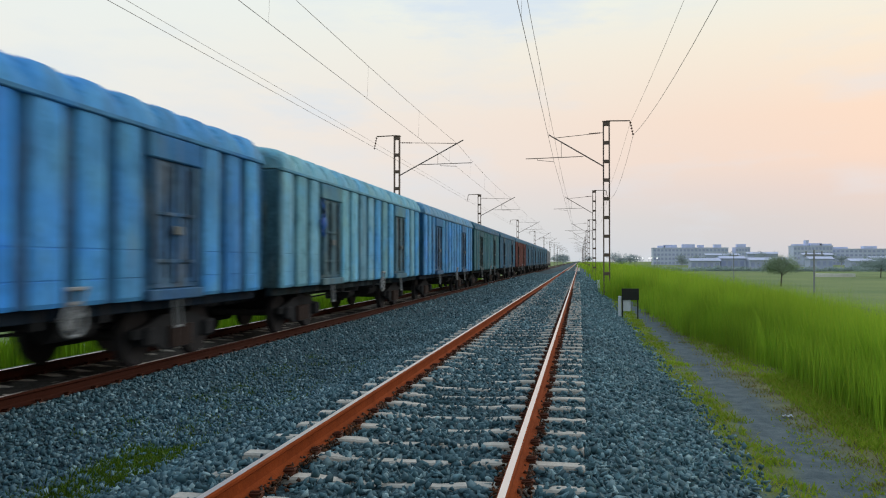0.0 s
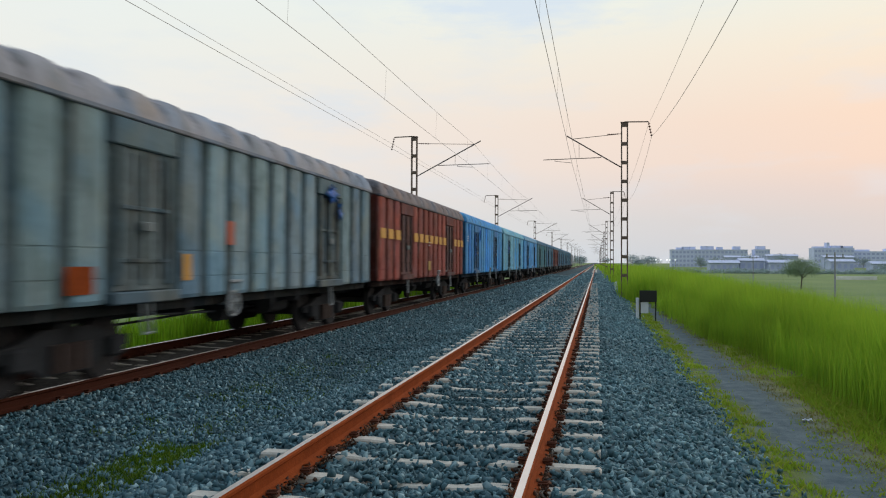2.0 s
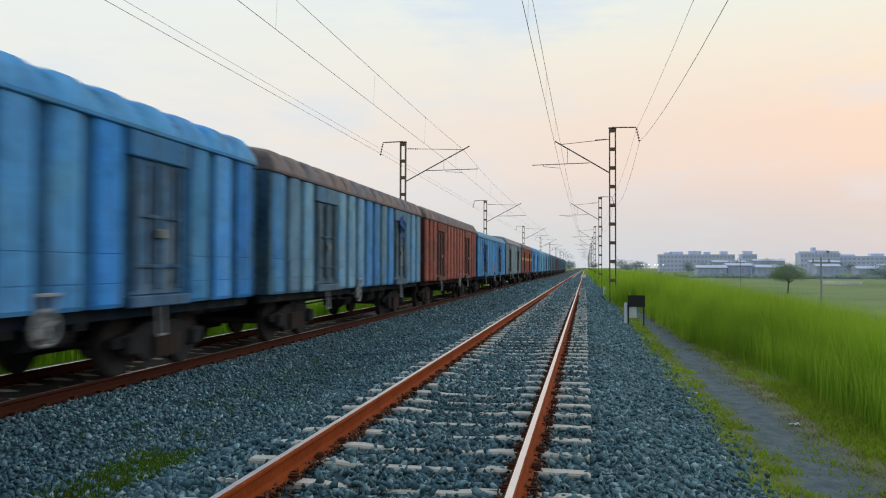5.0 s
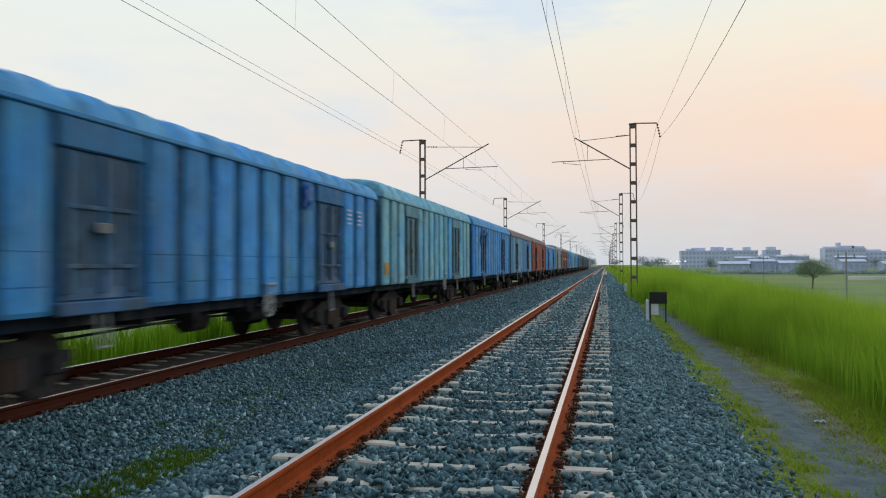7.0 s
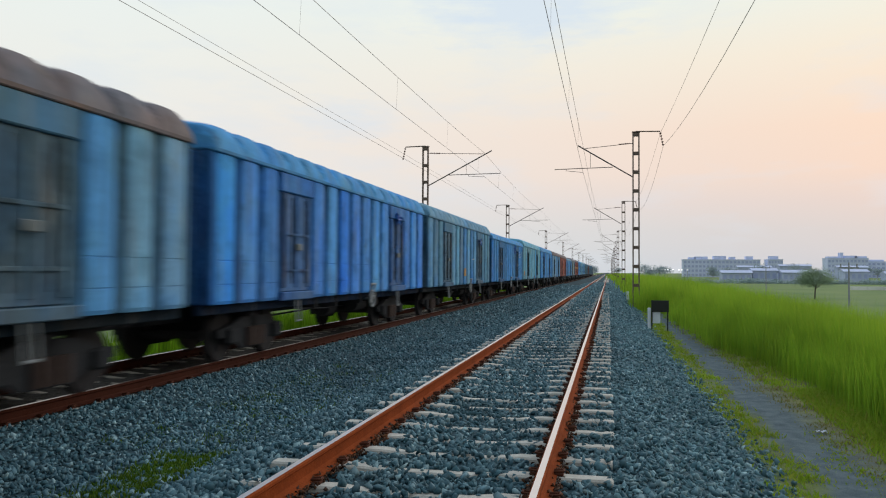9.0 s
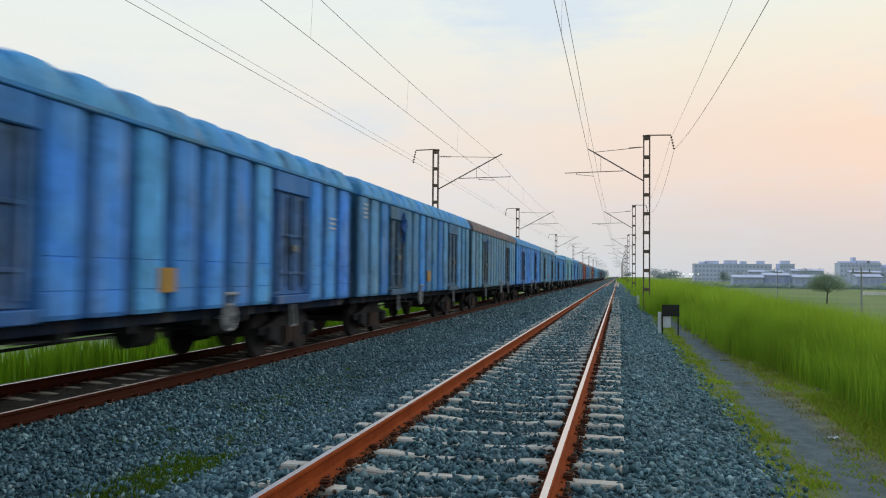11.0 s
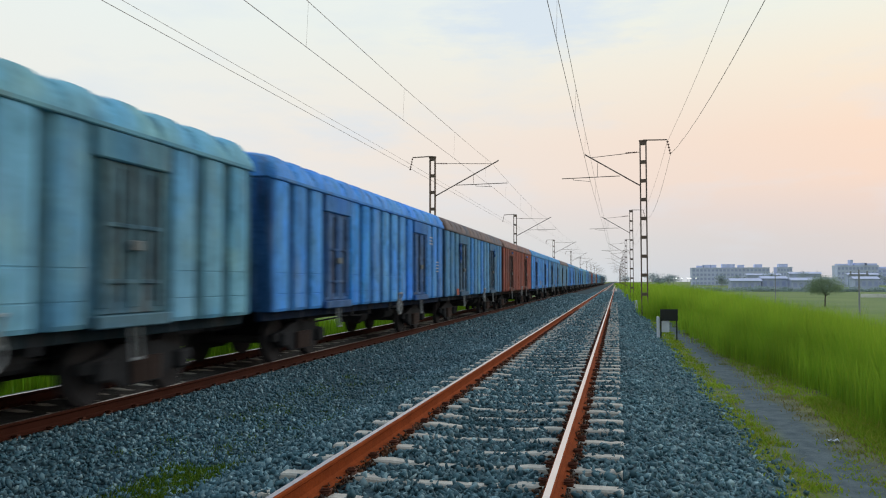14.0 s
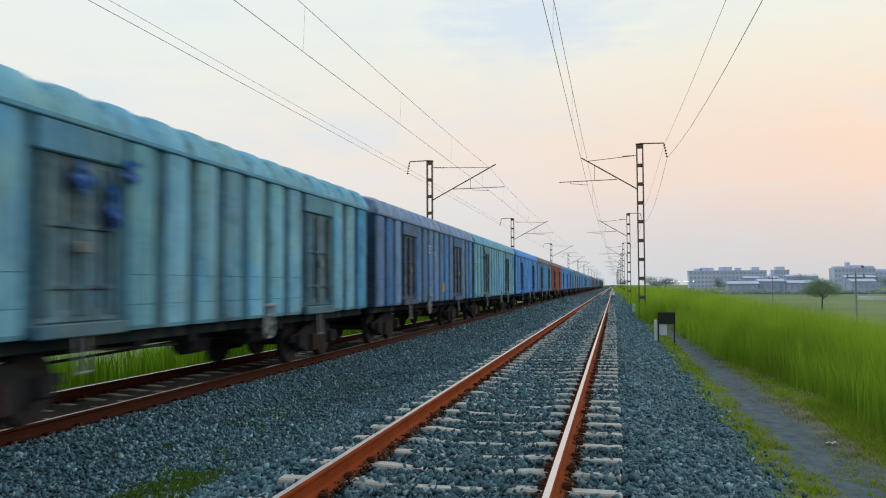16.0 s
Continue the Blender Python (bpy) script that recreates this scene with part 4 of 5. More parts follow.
    rod(bm, (-1.1, 0, 0), (1.1, 0, 0), 0.08, 10)
    wheel_me = mesh_from("wheelset", bm, WHEEL)
    for y in (2.55, LONG - 2.55):
        bogie = put("bogie", bolster_me, w, pose(0, y, 0), "grimy cast bogie")
        for e in (-1, 1):
            put("side_frame", side_me, bogie, pose(e * 1.05, 0, 0))
            for yy in (-1.0, 1.0):
                put("axle_box", axle_me, bogie, pose(e * 1.13, yy, 0))
        for yy in (-0.2, 0.05, 0.3):
            put("spring", spring_me, bogie, pose(1.14, yy - 0.05, 0))
        for yy in (-1.0, 1.0):
            put("wheelset", wheel_me, bogie, pose(0, yy, 0.47))
    return w


SPEED = 19.36
# rear end of each wagon at the clip's start, and its look
TEAL, STEEL, DEEP, BRIGHT, GREYBLUE, RED, BRICK, GREY, PERI = ((0.20, 0.50, 0.68), (0.09, 0.35, 0.72), (0.06, 0.28, 0.62), (0.10, 0.37, 0.96), (0.17, 0.37, 0.56),
                                                              (0.27, 0.072, 0.060), (0.335, 0.10, 0.078), (0.23, 0.32, 0.36), (0.12, 0.34, 0.62))
# For wagons seen only far off: distance dimness put into their paint.
DUSK, DARK_TEAL, MAROON = (0.045, 0.15, 0.25), (0.06, 0.20, 0.25), (0.13, 0.03, 0.028)
BROWN = (0.225, 0.185, 0.19)
TRAIN = [  # rear y, colour, roof colour, words
    (145.4, DUSK, DUSK, "dark grey-blue"), (129.3, DUSK, DUSK, "dark grey-blue"), (113.2, DUSK, DUSK, "dark blue"), (97.0, DUSK, DUSK, "dark grey-blue"),
    (80.9, MAROON, DUSK, "dark red-brown"), (64.8, DUSK, DUSK, "dark grey-blue"), (48.6, DARK_TEAL, DUSK, "dull dark teal"), (32.5, STEEL, GREYBLUE, "steel blue"),
    (16.37, TEAL, TEAL, "pale green-blue"), (0.18, STEEL, STEEL, "steel blue"), (-15.88, RED, BROWN, "dark red, yellow-banded"), (-31.92, GREY, (0.33, 0.33, 0.37), "weathered blue-grey"),
    (-49.24, STEEL, GREYBLUE, "patched grey-blue"), (-65.3, BRICK, BROWN, "brick red"), (-81.3, GREYBLUE, BROWN, "grey-blue"), (-97.31, STEEL, STEEL, "clear blue"),
    (-113.25, TEAL, TEAL, "pale teal"), (-130.22, DEEP, STEEL, "deep blue"), (-146.19, (0.15, 0.37, 0.60), GREYBLUE, "pale steel-blue"), (-162.2, BRIGHT, STEEL, "bright blue"),
    (-178.1, GREYBLUE, BROWN, "pale grey-blue, brown-roofed"), (-193.93, PERI, STEEL, "mid blue"), (-209.73, BRIGHT, STEEL, "bright blue"), (-225.46, BRICK, (0.29, 0.185, 0.175), "rusty red"),
    (-241.32, PERI, BROWN, "light blue, brown-roofed"), (-257.0, BRIGHT, BRIGHT, "bright blue"), (-273.07, TEAL, TEAL, "pale green-blue"), (-288.79, (0.145, 0.29, 0.52), (0.24, 0.36, 0.58), "dusky blue"),
    (-304.8, TEAL, TEAL, "pale teal"),
]
WAGONS = []


def dress(w, colour, roof, words, index):
    rng = random.Random(100 + index)
    tagged(w, f"{words} covered steel goods wagon with ribbed sides", "wagon", "wagons of the goods train")
    for o in w.children_recursive:
        kind = o.name.split(".")[0]
        if kind == "side_panel":
            f = rng.uniform(0.75, 1.15)
            blue = rng.random() < 0.22 and colour[2] > 0.42
            o.color = (*[min(0.9, c * f * rng.uniform(0.96, 1.04) * k) for c, k in zip(colour, (0.55, 0.9, 1.25) if blue else (1, 1, 1))], 1)
        elif kind in ("hand_brake_wheel", "brake_bracket"):
            if index in (11, 14, 21, 27):
                o.location.y -= 2.6
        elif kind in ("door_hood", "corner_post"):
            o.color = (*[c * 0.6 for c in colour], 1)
        elif kind == "roof":
            o.color = (*roof, 1)
        elif kind == "eave_rail":
            o.color = (*[c * 0.75 for c in roof], 1)
        elif kind == "door_sill":
            o.color = (*[0.03 + 0.36 * c for c in colour], 1)
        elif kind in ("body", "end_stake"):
            # Recessed body darker than its panels: groove shade put into the colour.
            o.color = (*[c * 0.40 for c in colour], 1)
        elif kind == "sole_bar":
            # Near-black sole bar: the shade beneath the wagon put into its colour.
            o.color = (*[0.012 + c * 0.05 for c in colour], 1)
        elif kind in ("door", "door_stile", "door_rail"):
            f = rng.uniform(0.75, 1.05)
            o.color = (*[(0.26 * g + 0.45 * c) * f for c, g in zip(colour, (0.20, 0.21, 0.20))], 1)


def mark(w, name, mat, y, z, wide, high, label, out=0.002):
    """A flat painted mark or a thin sheet on the wagon's side."""
    bm = bmesh.new()
    box(bm, HALF + out, HALF + out + 0.006, y - wide / 2, y + wide / 2, z - high / 2, z + high / 2)
    part(name, bm, mat, w, label)


def bars(w, y, z, rows, wide, gap=0.11):
    for i in range(rows):
        mark(w, "stencil_bar", WHITE, y, z - i * gap, wide * (0.7 - 0.12 * (i % 2)), gap * 0.36, "white stencilled marking")


def tarp(w, y, z, wide, high, seed):
    """A crumpled scrap of blue sheet."""
    r = random.Random(seed)
    bm = bmesh.new()
    nx, nz = 6, 7
    g = [[bm.verts.new((HALF + 0.03 + r.uniform(0, 0.06), y + wide * (i / nx - 0.5) * (0.6 + 0.4 * math.sin(1.3 * j + seed)) + r.uniform(-1, 1) * wide * 0.08, z + high * (j / nz - 0.5) * (0.75 + 0.25 * math.sin(1.7 * i + seed)) + r.uniform(-1, 1) * high * 0.06)) for i in range(nx + 1)] for j in range(nz + 1)]
    for a, b in zip(g, g[1:]):
        for i in range(nx):
            f = bm.faces.new((a[i], a[i + 1], b[i + 1], b[i]))
            f.smooth = True
    bmesh.ops.solidify(bm, geom=bm.faces, thickness=0.01)
    part("tarpaulin_scrap", bm, TARP, w, "torn blue tarpaulin scrap")


# marks by place in the train, counted from the engine: y, z, rows, width / tarpaulins: y, z, width, height / yellow squares: y, z
BARS = {21: [(0.45, 3.5, 4, 0.45)], 22: [(13.85, 2.95, 3, 0.5)], 25: [(13.1, 3.25, 3, 0.55), (14.1, 2.4, 4, 0.5)], 26: [(0.45, 2.8, 2, 0.5)], 27: [(6.3, 3.1, 3, 0.4), (7.2, 2.9, 2, 0.3)],
        17: [(13.9, 3.1, 4, 0.5), (14.7, 3.1, 4, 0.45)], 15: [(1.2, 3.05, 2, 0.4)], 18: [(9.6, 2.3, 1, 0.6)], 10: [(7.2, 2.45, 2, 0.35)], 12: [(1.2, 2.9, 3, 0.5)], 9: [(0.5, 3.0, 3, 0.5)], 28: [(1.3, 3.0, 3, 0.4)]}
TARPS = {15: [(2.4, 3.1, 0.55, 0.75), (4.3, 3.1, 0.35, 0.9), (3.4, 3.5, 1.2, 0.18)], 21: [(4.0, 3.1, 0.6, 1.1)], 11: [(11.6, 3.35, 1.0, 0.55), (12.2, 2.95, 0.35, 0.5)], 9: [(4.4, 3.2, 0.3, 0.7), (2.7, 2.6, 0.3, 1.3)],
         28: [(3.5, 3.05, 0.5, 0.5), (4.15, 2.75, 0.35, 0.7), (4.5, 3.25, 0.4, 0.35)], 23: [(11.6, 3.47, 1.5, 0.14), (3.5, 3.47, 0.9, 0.14)], 8: [(2.7, 2.8, 0.5, 1.1)], 12: [(12.2, 3.0, 0.9, 0.8), (2.6, 2.6, 0.4, 1.6)], 18: [(11.6, 3.2, 0.9, 0.4)],
         24: [(2.6, 2.9, 0.5, 1.0), (12.0, 3.2, 0.4, 0.5)], 26: [(2.5, 3.2, 0.45, 0.65)], 19: [(11.6, 3.3, 0.9, 0.4)], 17: [(10.9, 3.2, 0.5, 0.6)], 14: [(11.6, 3.1, 0.8, 0.9)], 20: [(3.9, 3.2, 0.5, 0.6)]}
YELLOWS = {21: [(7.5, 1.65)], 22: [(7.1, 1.58)], 27: [(8.6, 1.63)], 18: [(7.4, 1.67)], 10: [(7.24, 1.55)], 16: [(0.4, 1.6)]}


def build_train():
    first = {}
    for i, (y, colour, roof, words) in enumerate(TRAIN):
        b = LOW if i in (12, 17) else TALL
        w = copy_thing(first[b], pose(FAR_X, y, FAR_Z)) if b in first else build_wagon(b)
        first.setdefault(b, w)
        w.matrix_basis = pose(FAR_X, y, FAR_Z)
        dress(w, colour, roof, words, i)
        WAGONS.append((w, y))
    for i, (w, y) in enumerate(WAGONS):
        for m in BARS.get(i, ()):
            bars(w, *m)
        for j, m in enumerate(TARPS.get(i, ())):
            tarp(w, *m, 10 * i + j)
        for yy, z in YELLOWS.get(i, ()):
            mark(w, "yellow_square", DULL_YELLOW, yy, z, 0.45, 0.36, "yellow painted square")
    for i, name, mat, yy, z, wide, high, label in ((11, "red_patch", RED_MARK, 6.25, 2.2, 0.30, 0.42, "smeared red paint patch"), (11, "rust_patch", RUST, 2.1, 1.44, 0.55, 0.36, "rusty brown patch"),
                                                   (11, "yellow_patch", YELLOW, 4.75, 1.6, 0.22, 0.42, "faded yellow patch"), (12, "rust_patch", RED_MARK, 8.7, 1.69, 0.55, 0.32, "orange-red patch"),
                                                   (24, "red_patch", RED_MARK, 2.24, 1.27, 0.45, 0.26, "faded red patch")):
        mark(WAGONS[i][0], name, mat, yy, z, wide, high, label)
    w = WAGONS[10][0]
    for run, width in TALL.runs:
        for y in run:
            mark(w, "yellow_band", YELLOW, y + width / 2, 2.58, width - 0.30, 0.31, "yellow painted band")


build_train()


def build_locomotive():
    loco = tagged(new("locomotive"), "dark electric locomotive hauling the goods train", "locomotive")
    loco.location = (FAR_X, 161.6, FAR_Z)
    bm = bmesh.new()
    box(bm, -1.5, 1.5, 0.4, 18.6, 1.1, 3.75, 0.15)
    part("body", bm, FRAME_PAINT, loco, colour=(0.25, 0.28, 0.32))
    bm = bmesh.new()
    box(bm, -1.3, 1.3, 1.2, 17.8, 3.75, 4.0, 0.1)
    part("roof", bm, FRAME_PAINT, loco, colour=(0.3, 0.32, 0.34))
    bm = bmesh.new()
    box(bm, -1.5, 1.5, 0, 19, 0.7, 1.1, 0.05)
    part("underframe", bm, UNDER, loco)
    for y in (0.2, 18.4):
        bm = bmesh.new()
        box(bm, -1.0, 1.0, y + 0.12, y + 0.3, 2.5, 3.3, 0.03)
        part("windscreen", bm, WINDOW, loco)
    for y in (4.0, 15.0):
        bm = bmesh.new()
        for s in (-1, 1):
            box(bm, s * 1.05 - 0.08, s * 1.05 + 0.08, y - 2.2, y + 2.2, 0.35, 0.75, 0.04)
            for yy in (-1.8, 0, 1.8):
                rod(bm, (s * 0.8, y + yy, 0.53), (s * 0.95, y + yy, 0.53), 0.53, 20)
        part("bogie", bm, UNDER, loco)
    return loco


LOCO = build_locomotive()

# ---- small trackside things ----


def build_board():
    b = tagged(new("trackside_board"), "small black board on two legs with white panels beside the path", "sign board")
    b.location = (1.72, 28.0, -0.62)
    bm = bmesh.new()
    for x in (-0.26, 0.26):
        box(bm, x - 0.02, x + 0.02, -0.03, 0.03, -0.1, 1.05, 0.006)
    part("leg", bm, BOARD, b)
    bm = bmesh.new()
    box(bm, -0.28, 0.30, -0.05, -0.03, 0.66, 1.06, 0.008)
    part("board", bm, BOARD, b)
    bm = bmesh.new()
    box(bm, -0.24, 0.02, 0.0, 0.03, 0.27, 0.66, 0.008)
    part("white_panel", bm, BOARD_WHITE, b)
    bm = bmesh.new()
    box(bm, -0.40, -0.29, 0.0, 0.12, 0.0, 0.80, 0.02)
    part("white_post", bm, BOARD_WHITE, b)


build_board()


def white_stone(x, y, high):
    s = tagged(new("marker_post"), "short whitewashed marker post beside the path", "marker post")
    s.location = (x, y, float(ground_z(x)))
    bm = bmesh.new()
    box(bm, -0.09, 0.09, -0.06, 0.06, -0.1, high, 0.03)
    part("post", bm, BOARD_WHITE, s)


white_stone(1.3, 56.0, 0.6)


def litter(x, y):
    r = random.Random(8)
    bm = bmesh.new()
    g = [[bm.verts.new((i * 0.032 - 0.064, j * 0.03 - 0.045, r.uniform(0.0, 0.035))) for i in range(5)] for j in range(4)]
    for a, b in zip(g, g[1:]):
        for i in range(4):
            bm.faces.new((a[i], a[i + 1], b[i + 1], b[i]))
    bmesh.ops.solidify(bm, geom=bm.faces, thickness=0.006)
    ob = tagged(new("litter", mesh_from("litter", bm, BOARD_WHITE)), "crumpled white scrap of litter on the path", "litter")
    ob.location = (x, y, float(ground_z(x)) + 0.01)


litter(2.64, 10.8)
litter(2.88, 37.3)


# ---- far buildings, trees and poles ----


def building(name, x0, x1, y, high, storeys, bays, mat, bumps=(), label="hazy multi-storey apartment block"):
    b = tagged(new(name), label, "building", "far apartment blocks")
    b.location = ((x0 + x1) / 2, y, -1.6)
    w = x1 - x0
    bm = bmesh.new()
    box(bm, -w / 2, w / 2, 0, 14, -0.5, high)
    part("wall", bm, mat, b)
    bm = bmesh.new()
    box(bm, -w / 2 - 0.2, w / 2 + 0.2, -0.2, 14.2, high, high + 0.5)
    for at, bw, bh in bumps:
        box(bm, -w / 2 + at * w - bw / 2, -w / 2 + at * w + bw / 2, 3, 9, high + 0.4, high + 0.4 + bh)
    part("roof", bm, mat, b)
    sh = high / storeys
    bm = bmesh.new()
    box(bm, -w / bays * 0.3, w / bays * 0.3, -0.06, 0.05, sh * 0.25, sh * 0.75)
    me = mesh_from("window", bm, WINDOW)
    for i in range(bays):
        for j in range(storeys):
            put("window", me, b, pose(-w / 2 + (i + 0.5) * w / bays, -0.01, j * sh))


building("apartment_block", 53.6, 106.8, 600, 12.4, 4, 20, BUILDING, ((0.12, 5, 1.6), (0.2, 5, 2.2), (0.29, 4, 2.2), (0.44, 4, 2.6), (0.52, 5, 2.6), (0.65, 4, 2.0), (0.87, 5, 2.4)))
building("apartment_block", 112.0, 122.0, 600, 12.6, 4, 5, BUILDING, ((0.45, 6, 2.4),))
building("apartment_block", 151.5, 178.0, 600, 13.6, 4, 11, BUILDING, ((0.15, 7, 1.2), (0.38, 2, 4.0), (0.6, 8, 1.8), (0.85, 8, 1.4)))
building("apartment_block", 180.0, 240.0, 610, 11.4, 4, 20, BUILDING, ((0.1, 12, 1.4), (0.45, 9, 2.0)))


def row_house(x0, x1, y, high, bays):
    """A long low house with a pale pitched roof."""
    b = tagged(new("low_house"), "hazy pale long low house with a light sloping roof", "house", "far low houses")
    b.location = ((x0 + x1) / 2, y, -1.6)
    w = x1 - x0
    bm = bmesh.new()
    box(bm, -w / 2, w / 2, 0, 7, -0.4, high)
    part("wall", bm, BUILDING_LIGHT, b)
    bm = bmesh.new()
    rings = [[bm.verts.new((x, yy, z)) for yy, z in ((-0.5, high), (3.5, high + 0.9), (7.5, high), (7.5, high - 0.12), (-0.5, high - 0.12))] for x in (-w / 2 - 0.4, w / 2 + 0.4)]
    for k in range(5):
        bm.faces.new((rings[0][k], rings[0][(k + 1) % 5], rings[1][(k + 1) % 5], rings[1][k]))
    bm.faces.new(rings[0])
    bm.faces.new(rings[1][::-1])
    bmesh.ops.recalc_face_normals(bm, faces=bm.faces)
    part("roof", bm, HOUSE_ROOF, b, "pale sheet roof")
    bm = bmesh.new()
    box(bm, -0.55, 0.55, -0.05, 0.05, high * 0.35, high * 0.75)
    me = mesh_from("window", bm, WINDOW)
    for k in range(bays):
        put("window", me, b, pose(-w / 2 + (k + 0.5) * w / bays, -0.01, 0))


for x0, x1, y, high, bays in ((37.5, 47.0, 279, 3.1, 5), (47.8, 55.5, 282, 3.9, 4), (56.2, 63.5, 277, 3.3, 4), (66.0, 74.0, 300, 3.4, 4), (84.0, 92.0, 310, 3.8, 4), (95.0, 103.0, 300, 3.0, 4), (107.0, 118.0, 315, 3.9, 5), (64.0, 80.0, 420, 6.0, 7), (86.0, 101.0, 430, 6.8, 7), (112.0, 126.0, 425, 6.2, 6)):
    row_house(x0, x1, y, high, bays)


def crown(n, rx, ry, rz, cz, size, rng):
    c = rng.normal(size=(14, 3))
    c /= np.linalg.norm(c, axis=1)[:, None]
    c *= rng.uniform(0.35, 0.85, (14, 1)) * np.array([rx, ry, rz])
    k = rng.integers(0, 14, n)
    p = c[k] + rng.normal(size=(n, 3)) * np.array([rx, ry, rz]) * 0.24 + [0, 0, cz]
    d1, d2 = rng.normal(size=(n, 3)), rng.normal(size=(n, 3))
    d1 /= np.linalg.norm(d1, axis=1)[:, None]
    d2 /= np.linalg.norm(d2, axis=1)[:, None]
    s = size * rng.uniform(0.6, 1.4, (n, 1))
    v = np.stack([p, p + d1 * s + d2 * s * 0.35, p + d1 * s * 1.9, p + d1 * s - d2 * s * 0.35], 1).reshape(-1, 3)
    f = np.arange(n)[:, None] * 4 + np.array([[0, 1, 2, 3]])
    return v, f


def tree(x, y, high, wide, leaves, size, mat, seed, label="small leafy tree standing in the field", trunk=True):
    r = np.random.default_rng(seed)
    t = tagged(new("tree"), label, "tree")
    z = float(ground_z(x))
    t.location = (x, y, z)
    bm = bmesh.new()
    rod(bm, (0, 0, -0.3), (high * 0.03, 0, high * 0.45), high * 0.028, 8, high * 0.018)
    for i in range(6):
        a = i * 1.05 + r.uniform(-0.3, 0.3)
        rod(bm, (high * 0.03, 0, high * (0.33 + 0.02 * i)), (math.cos(a) * wide * 0.33, math.sin(a) * wide * 0.33, high * (0.62 + 0.04 * i)), high * 0.013, 6, high * 0.005)
    # Farthest trunks take the haze-lightened pole colour.
    part("trunk", bm, BARK if mat in (LEAF, BLUE_LEAF) else POLE, t)
    v, f = crown(leaves, wide / 2, wide / 2, high * 0.34, high * 0.64, size, r)
    put("crown", soup("crown", v, f, mat), t)


tree(23.8, 100.0, 3.7, 4.2, 9000, 0.085, LEAF, 3)
tree(53.0, 152.0, 3.9, 8.5, 6000, 0.15, BLUE_LEAF, 6, "spreading low tree standing in the field")
tree(61.0, 156.0, 3.4, 7.5, 6000, 0.15, BLUE_LEAF, 5, "spreading low tree standing in the field")


def build_hedge():
    r = np.random.default_rng(77)
    n = 26000
    x, y = r.uniform(14, 150, n), 243 + r.normal(0, 1.2, n)
    z = -1.6 + r.uniform(0, 1, n) ** 1.4 * (0.55 + 0.5 * np.sin(x * 0.5) ** 2 + 0.5 * np.sin(x * 0.17 + 1) ** 2)
    p = np.stack([x, y, z], -1)
    d1, d2 = r.normal(size=(n, 3)) * 0.16, r.normal(size=(n, 3)) * 0.08
    v = np.stack([p, p + d1 + d2, p + d1 * 1.9, p + d1 - d2], 1).reshape(-1, 3)
    tagged(new("hedge", soup("hedge", v, np.arange(n)[:, None] * 4 + np.array([[0, 1, 2, 3]]), BLUE_LEAF)), "hazy uneven hedge along the field's far edge", "hedge", kind="stuff")


build_hedge()
rng = random.Random(4)
for i in range(46):
    x = rng.uniform(14, 260)
    y = rng.uniform(380, 560)
    tree(x, y, rng.uniform(4, 7.5), rng.uniform(6, 12), 700, 0.4, FAR_LEAF, 50 + i, "hazy far tree on the horizon")
for i in range(40):
    x = rng.uniform(-260, 12)
    y = rng.uniform(650, 900)
    tree(x, y, rng.uniform(6, 11), rng.uniform(10, 18), 500, 0.7, FAR_LEAF, 150 + i, "hazy far tree on the horizon")


def pole(x, y, high):
    p = tagged(new("utility_pole"), "slim concrete utility pole with a cross arm", "pole", "utility poles in the field")
    p.location = (x, y, float(ground_z(x)))
    bm = bmesh.new()
    rod(bm, (0, 0, -0.3), (0, 0, high), 0.07, 8, 0.05)
    part("post", bm, POLE, p)
    bm = bmesh.new()
    box(bm, -0.6, 0.6, -0.05, 0.05, high - 0.4, high - 0.3)
    part("cross_arm", bm, POLE, p)
    for x in (-0.5, 0, 0.5):
        bm = bmesh.new()
        rod(bm, (x, 0, high - 0.32), (x, 0, high - 0.1), 0.05, 8)
        part("insulator", bm, POLE, p)


pole(15.7, 57.0, 3.75)
pole(22.1, 120.0, 4.1)


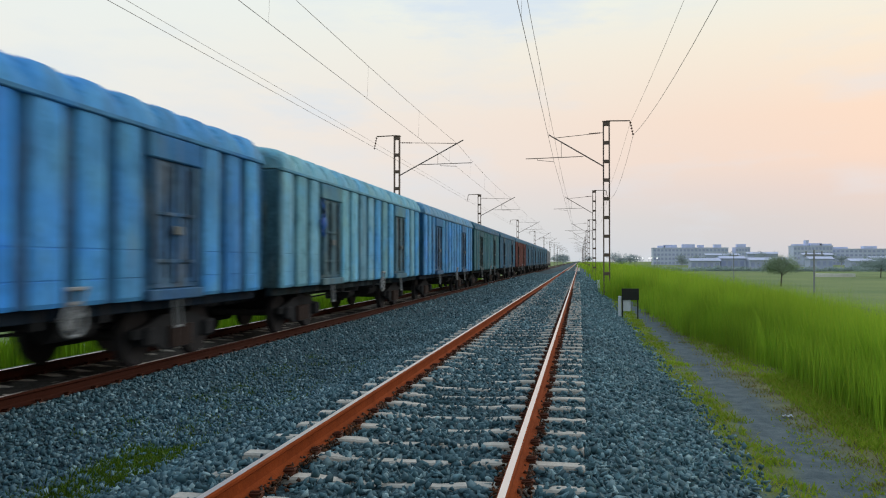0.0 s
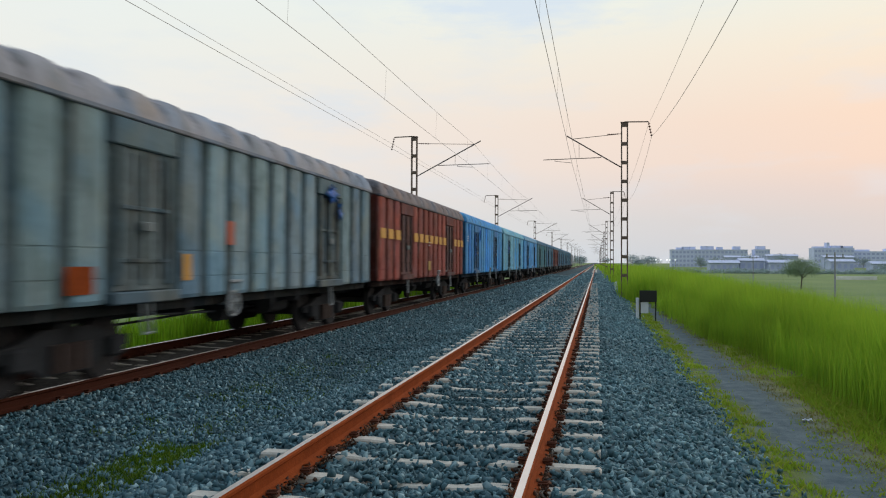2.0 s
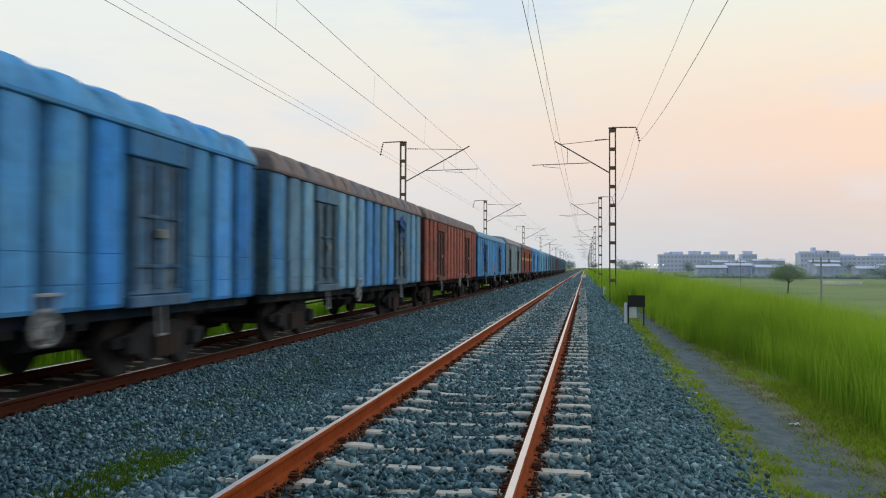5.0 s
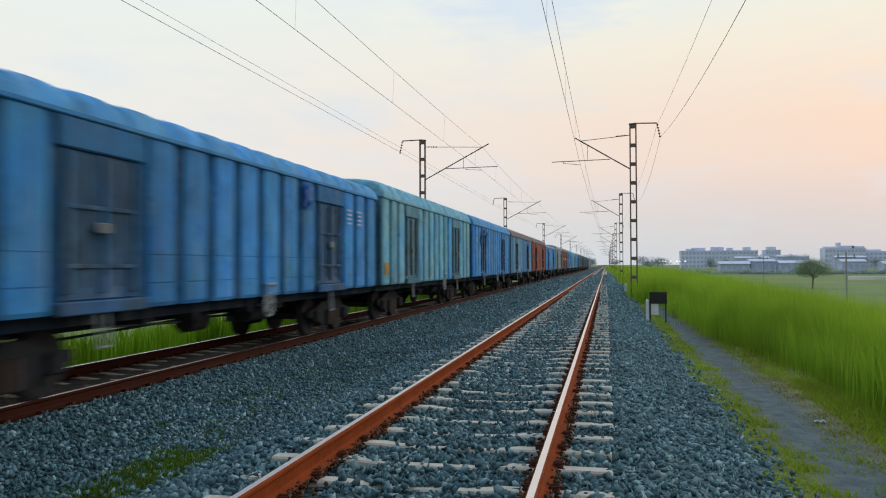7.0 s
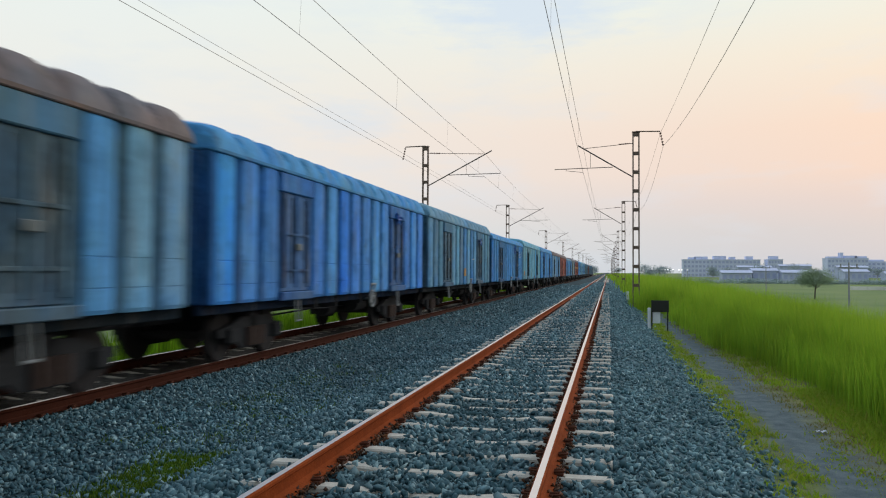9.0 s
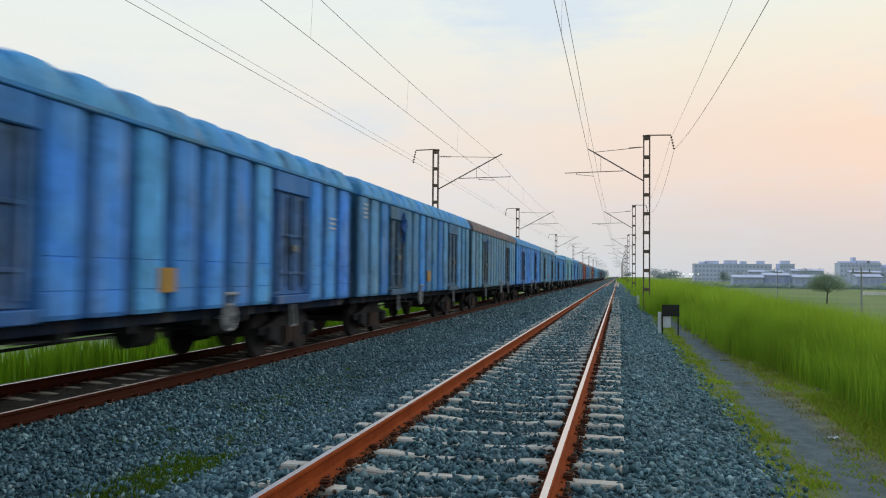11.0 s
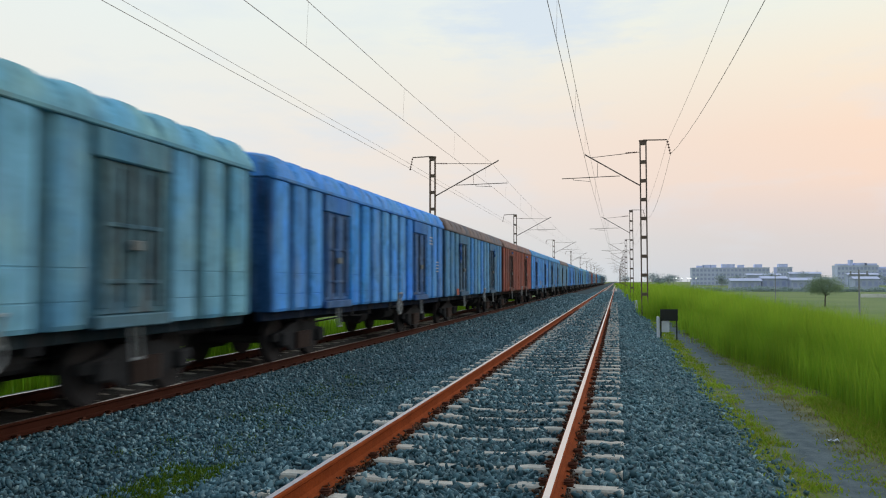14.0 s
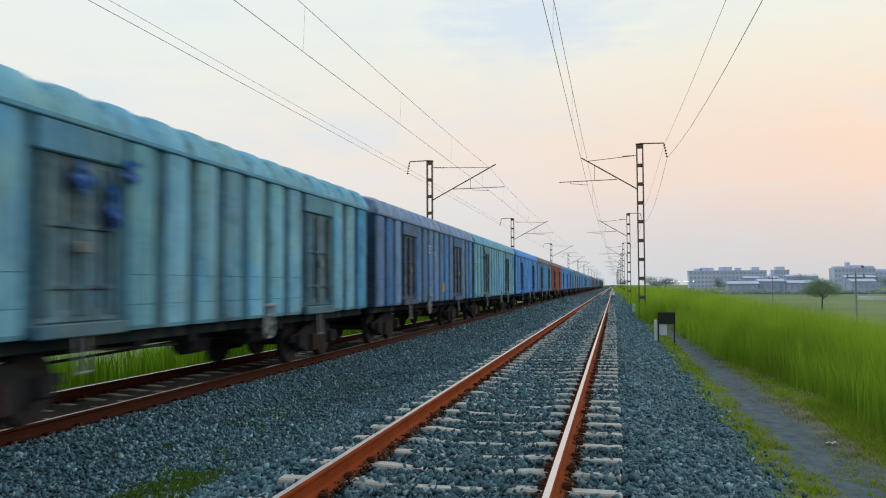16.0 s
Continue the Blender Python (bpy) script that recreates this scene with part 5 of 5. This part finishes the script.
def build_road():
    ys = np.concatenate([np.arange(-60, 160, 4.0), np.arange(160, 700, 30.0)])
    rng = np.random.default_rng(31)
    west, east = 16.3 + rng.uniform(-0.25, 0.25, len(ys)), 18.3 + rng.uniform(-0.25, 0.25, len(ys))
    v = np.concatenate([np.stack([west, ys, np.full(len(ys), -1.58)], -1), np.stack([east, ys, np.full(len(ys), -1.58)], -1)])
    i = np.arange(len(ys) - 1)[:, None]
    me = soup("field_road", v, i + np.array([[0, len(ys), len(ys) + 1, 1]]), material("road_asphalt", (0.05, 0.058, 0.062), 0.9, 0, 3, 0.5, 0.4, 0.5))
    tagged(new("field_road", me), "narrow dark road through the field beside the railway", "road", kind="structure")


build_road()


def low_wall(x0, x1, y, high):
    b = tagged(new("low_wall"), "long low whitewashed wall across the field", "wall")
    b.location = (x0, y, -1.6)
    bm = bmesh.new()
    box(bm, 0, x1 - x0, 0, 0.3, -0.2, high, 0.03)
    part("wall", bm, SHED_ROOF, b)


low_wall(43.7, 50.6, 157.5, 0.65)

def far_lamp(x, y, high):
    b = tagged(new("street_lamp"), "far street lamp already lit at dusk", "street lamp", "far street lamps")
    b.location = (x, y, -1.6)
    bm = bmesh.new()
    rod(bm, (0, 0, -0.3), (0, 0, high), 0.08, 6)
    part("post", bm, POLE, b)
    bm = bmesh.new()
    box(bm, -0.35, 0.35, -0.2, 0.2, high, high + 0.35, 0.05)
    part("lamp_head", bm, GLOW, b)


for i, x in enumerate((27.5, 29.4, 31.0, 33.2, 36.6, 38.4, 40.5)):
    far_lamp(x, 430.0 + 4 * (i % 3), 4.4)
low_wall(86.0, 92.0, 250.0, 1.0)


# ---- movement ----


def motions():
    times = [0.0, 1 / 30, 4.0, 8.0, 12.0, 16.0 - 1 / 30, 16.0]
    for w, y in WAGONS:
        walk(w, [(t, pose(FAR_X, y + SPEED * t, FAR_Z)) for t in times])
    walk(LOCO, [(t, pose(FAR_X, 161.6 + SPEED * t, FAR_Z)) for t in times])
    # the wheels roll; all wheelsets with the same place on their bogie share one roll
    turn = math.degrees(SPEED / 0.47) / FPS
    rolls = {}
    for w, _ in WAGONS:
        for o in w.children_recursive:
            if o.name.split(".")[0] != "wheelset":
                continue
            yy = round(o.location.y)
            if yy not in rolls:
                walk(o, [(i / FPS, pose(0, yy, 0.47, -turn * i)) for i in range(16 * FPS + 1)])
                rolls[yy] = o.animation_data
            else:
                o.rotation_mode = "QUATERNION"
                keys = o.animation_data_create()
                keys.action, keys.action_slot = rolls[yy].action, rolls[yy].action_slot


motions()
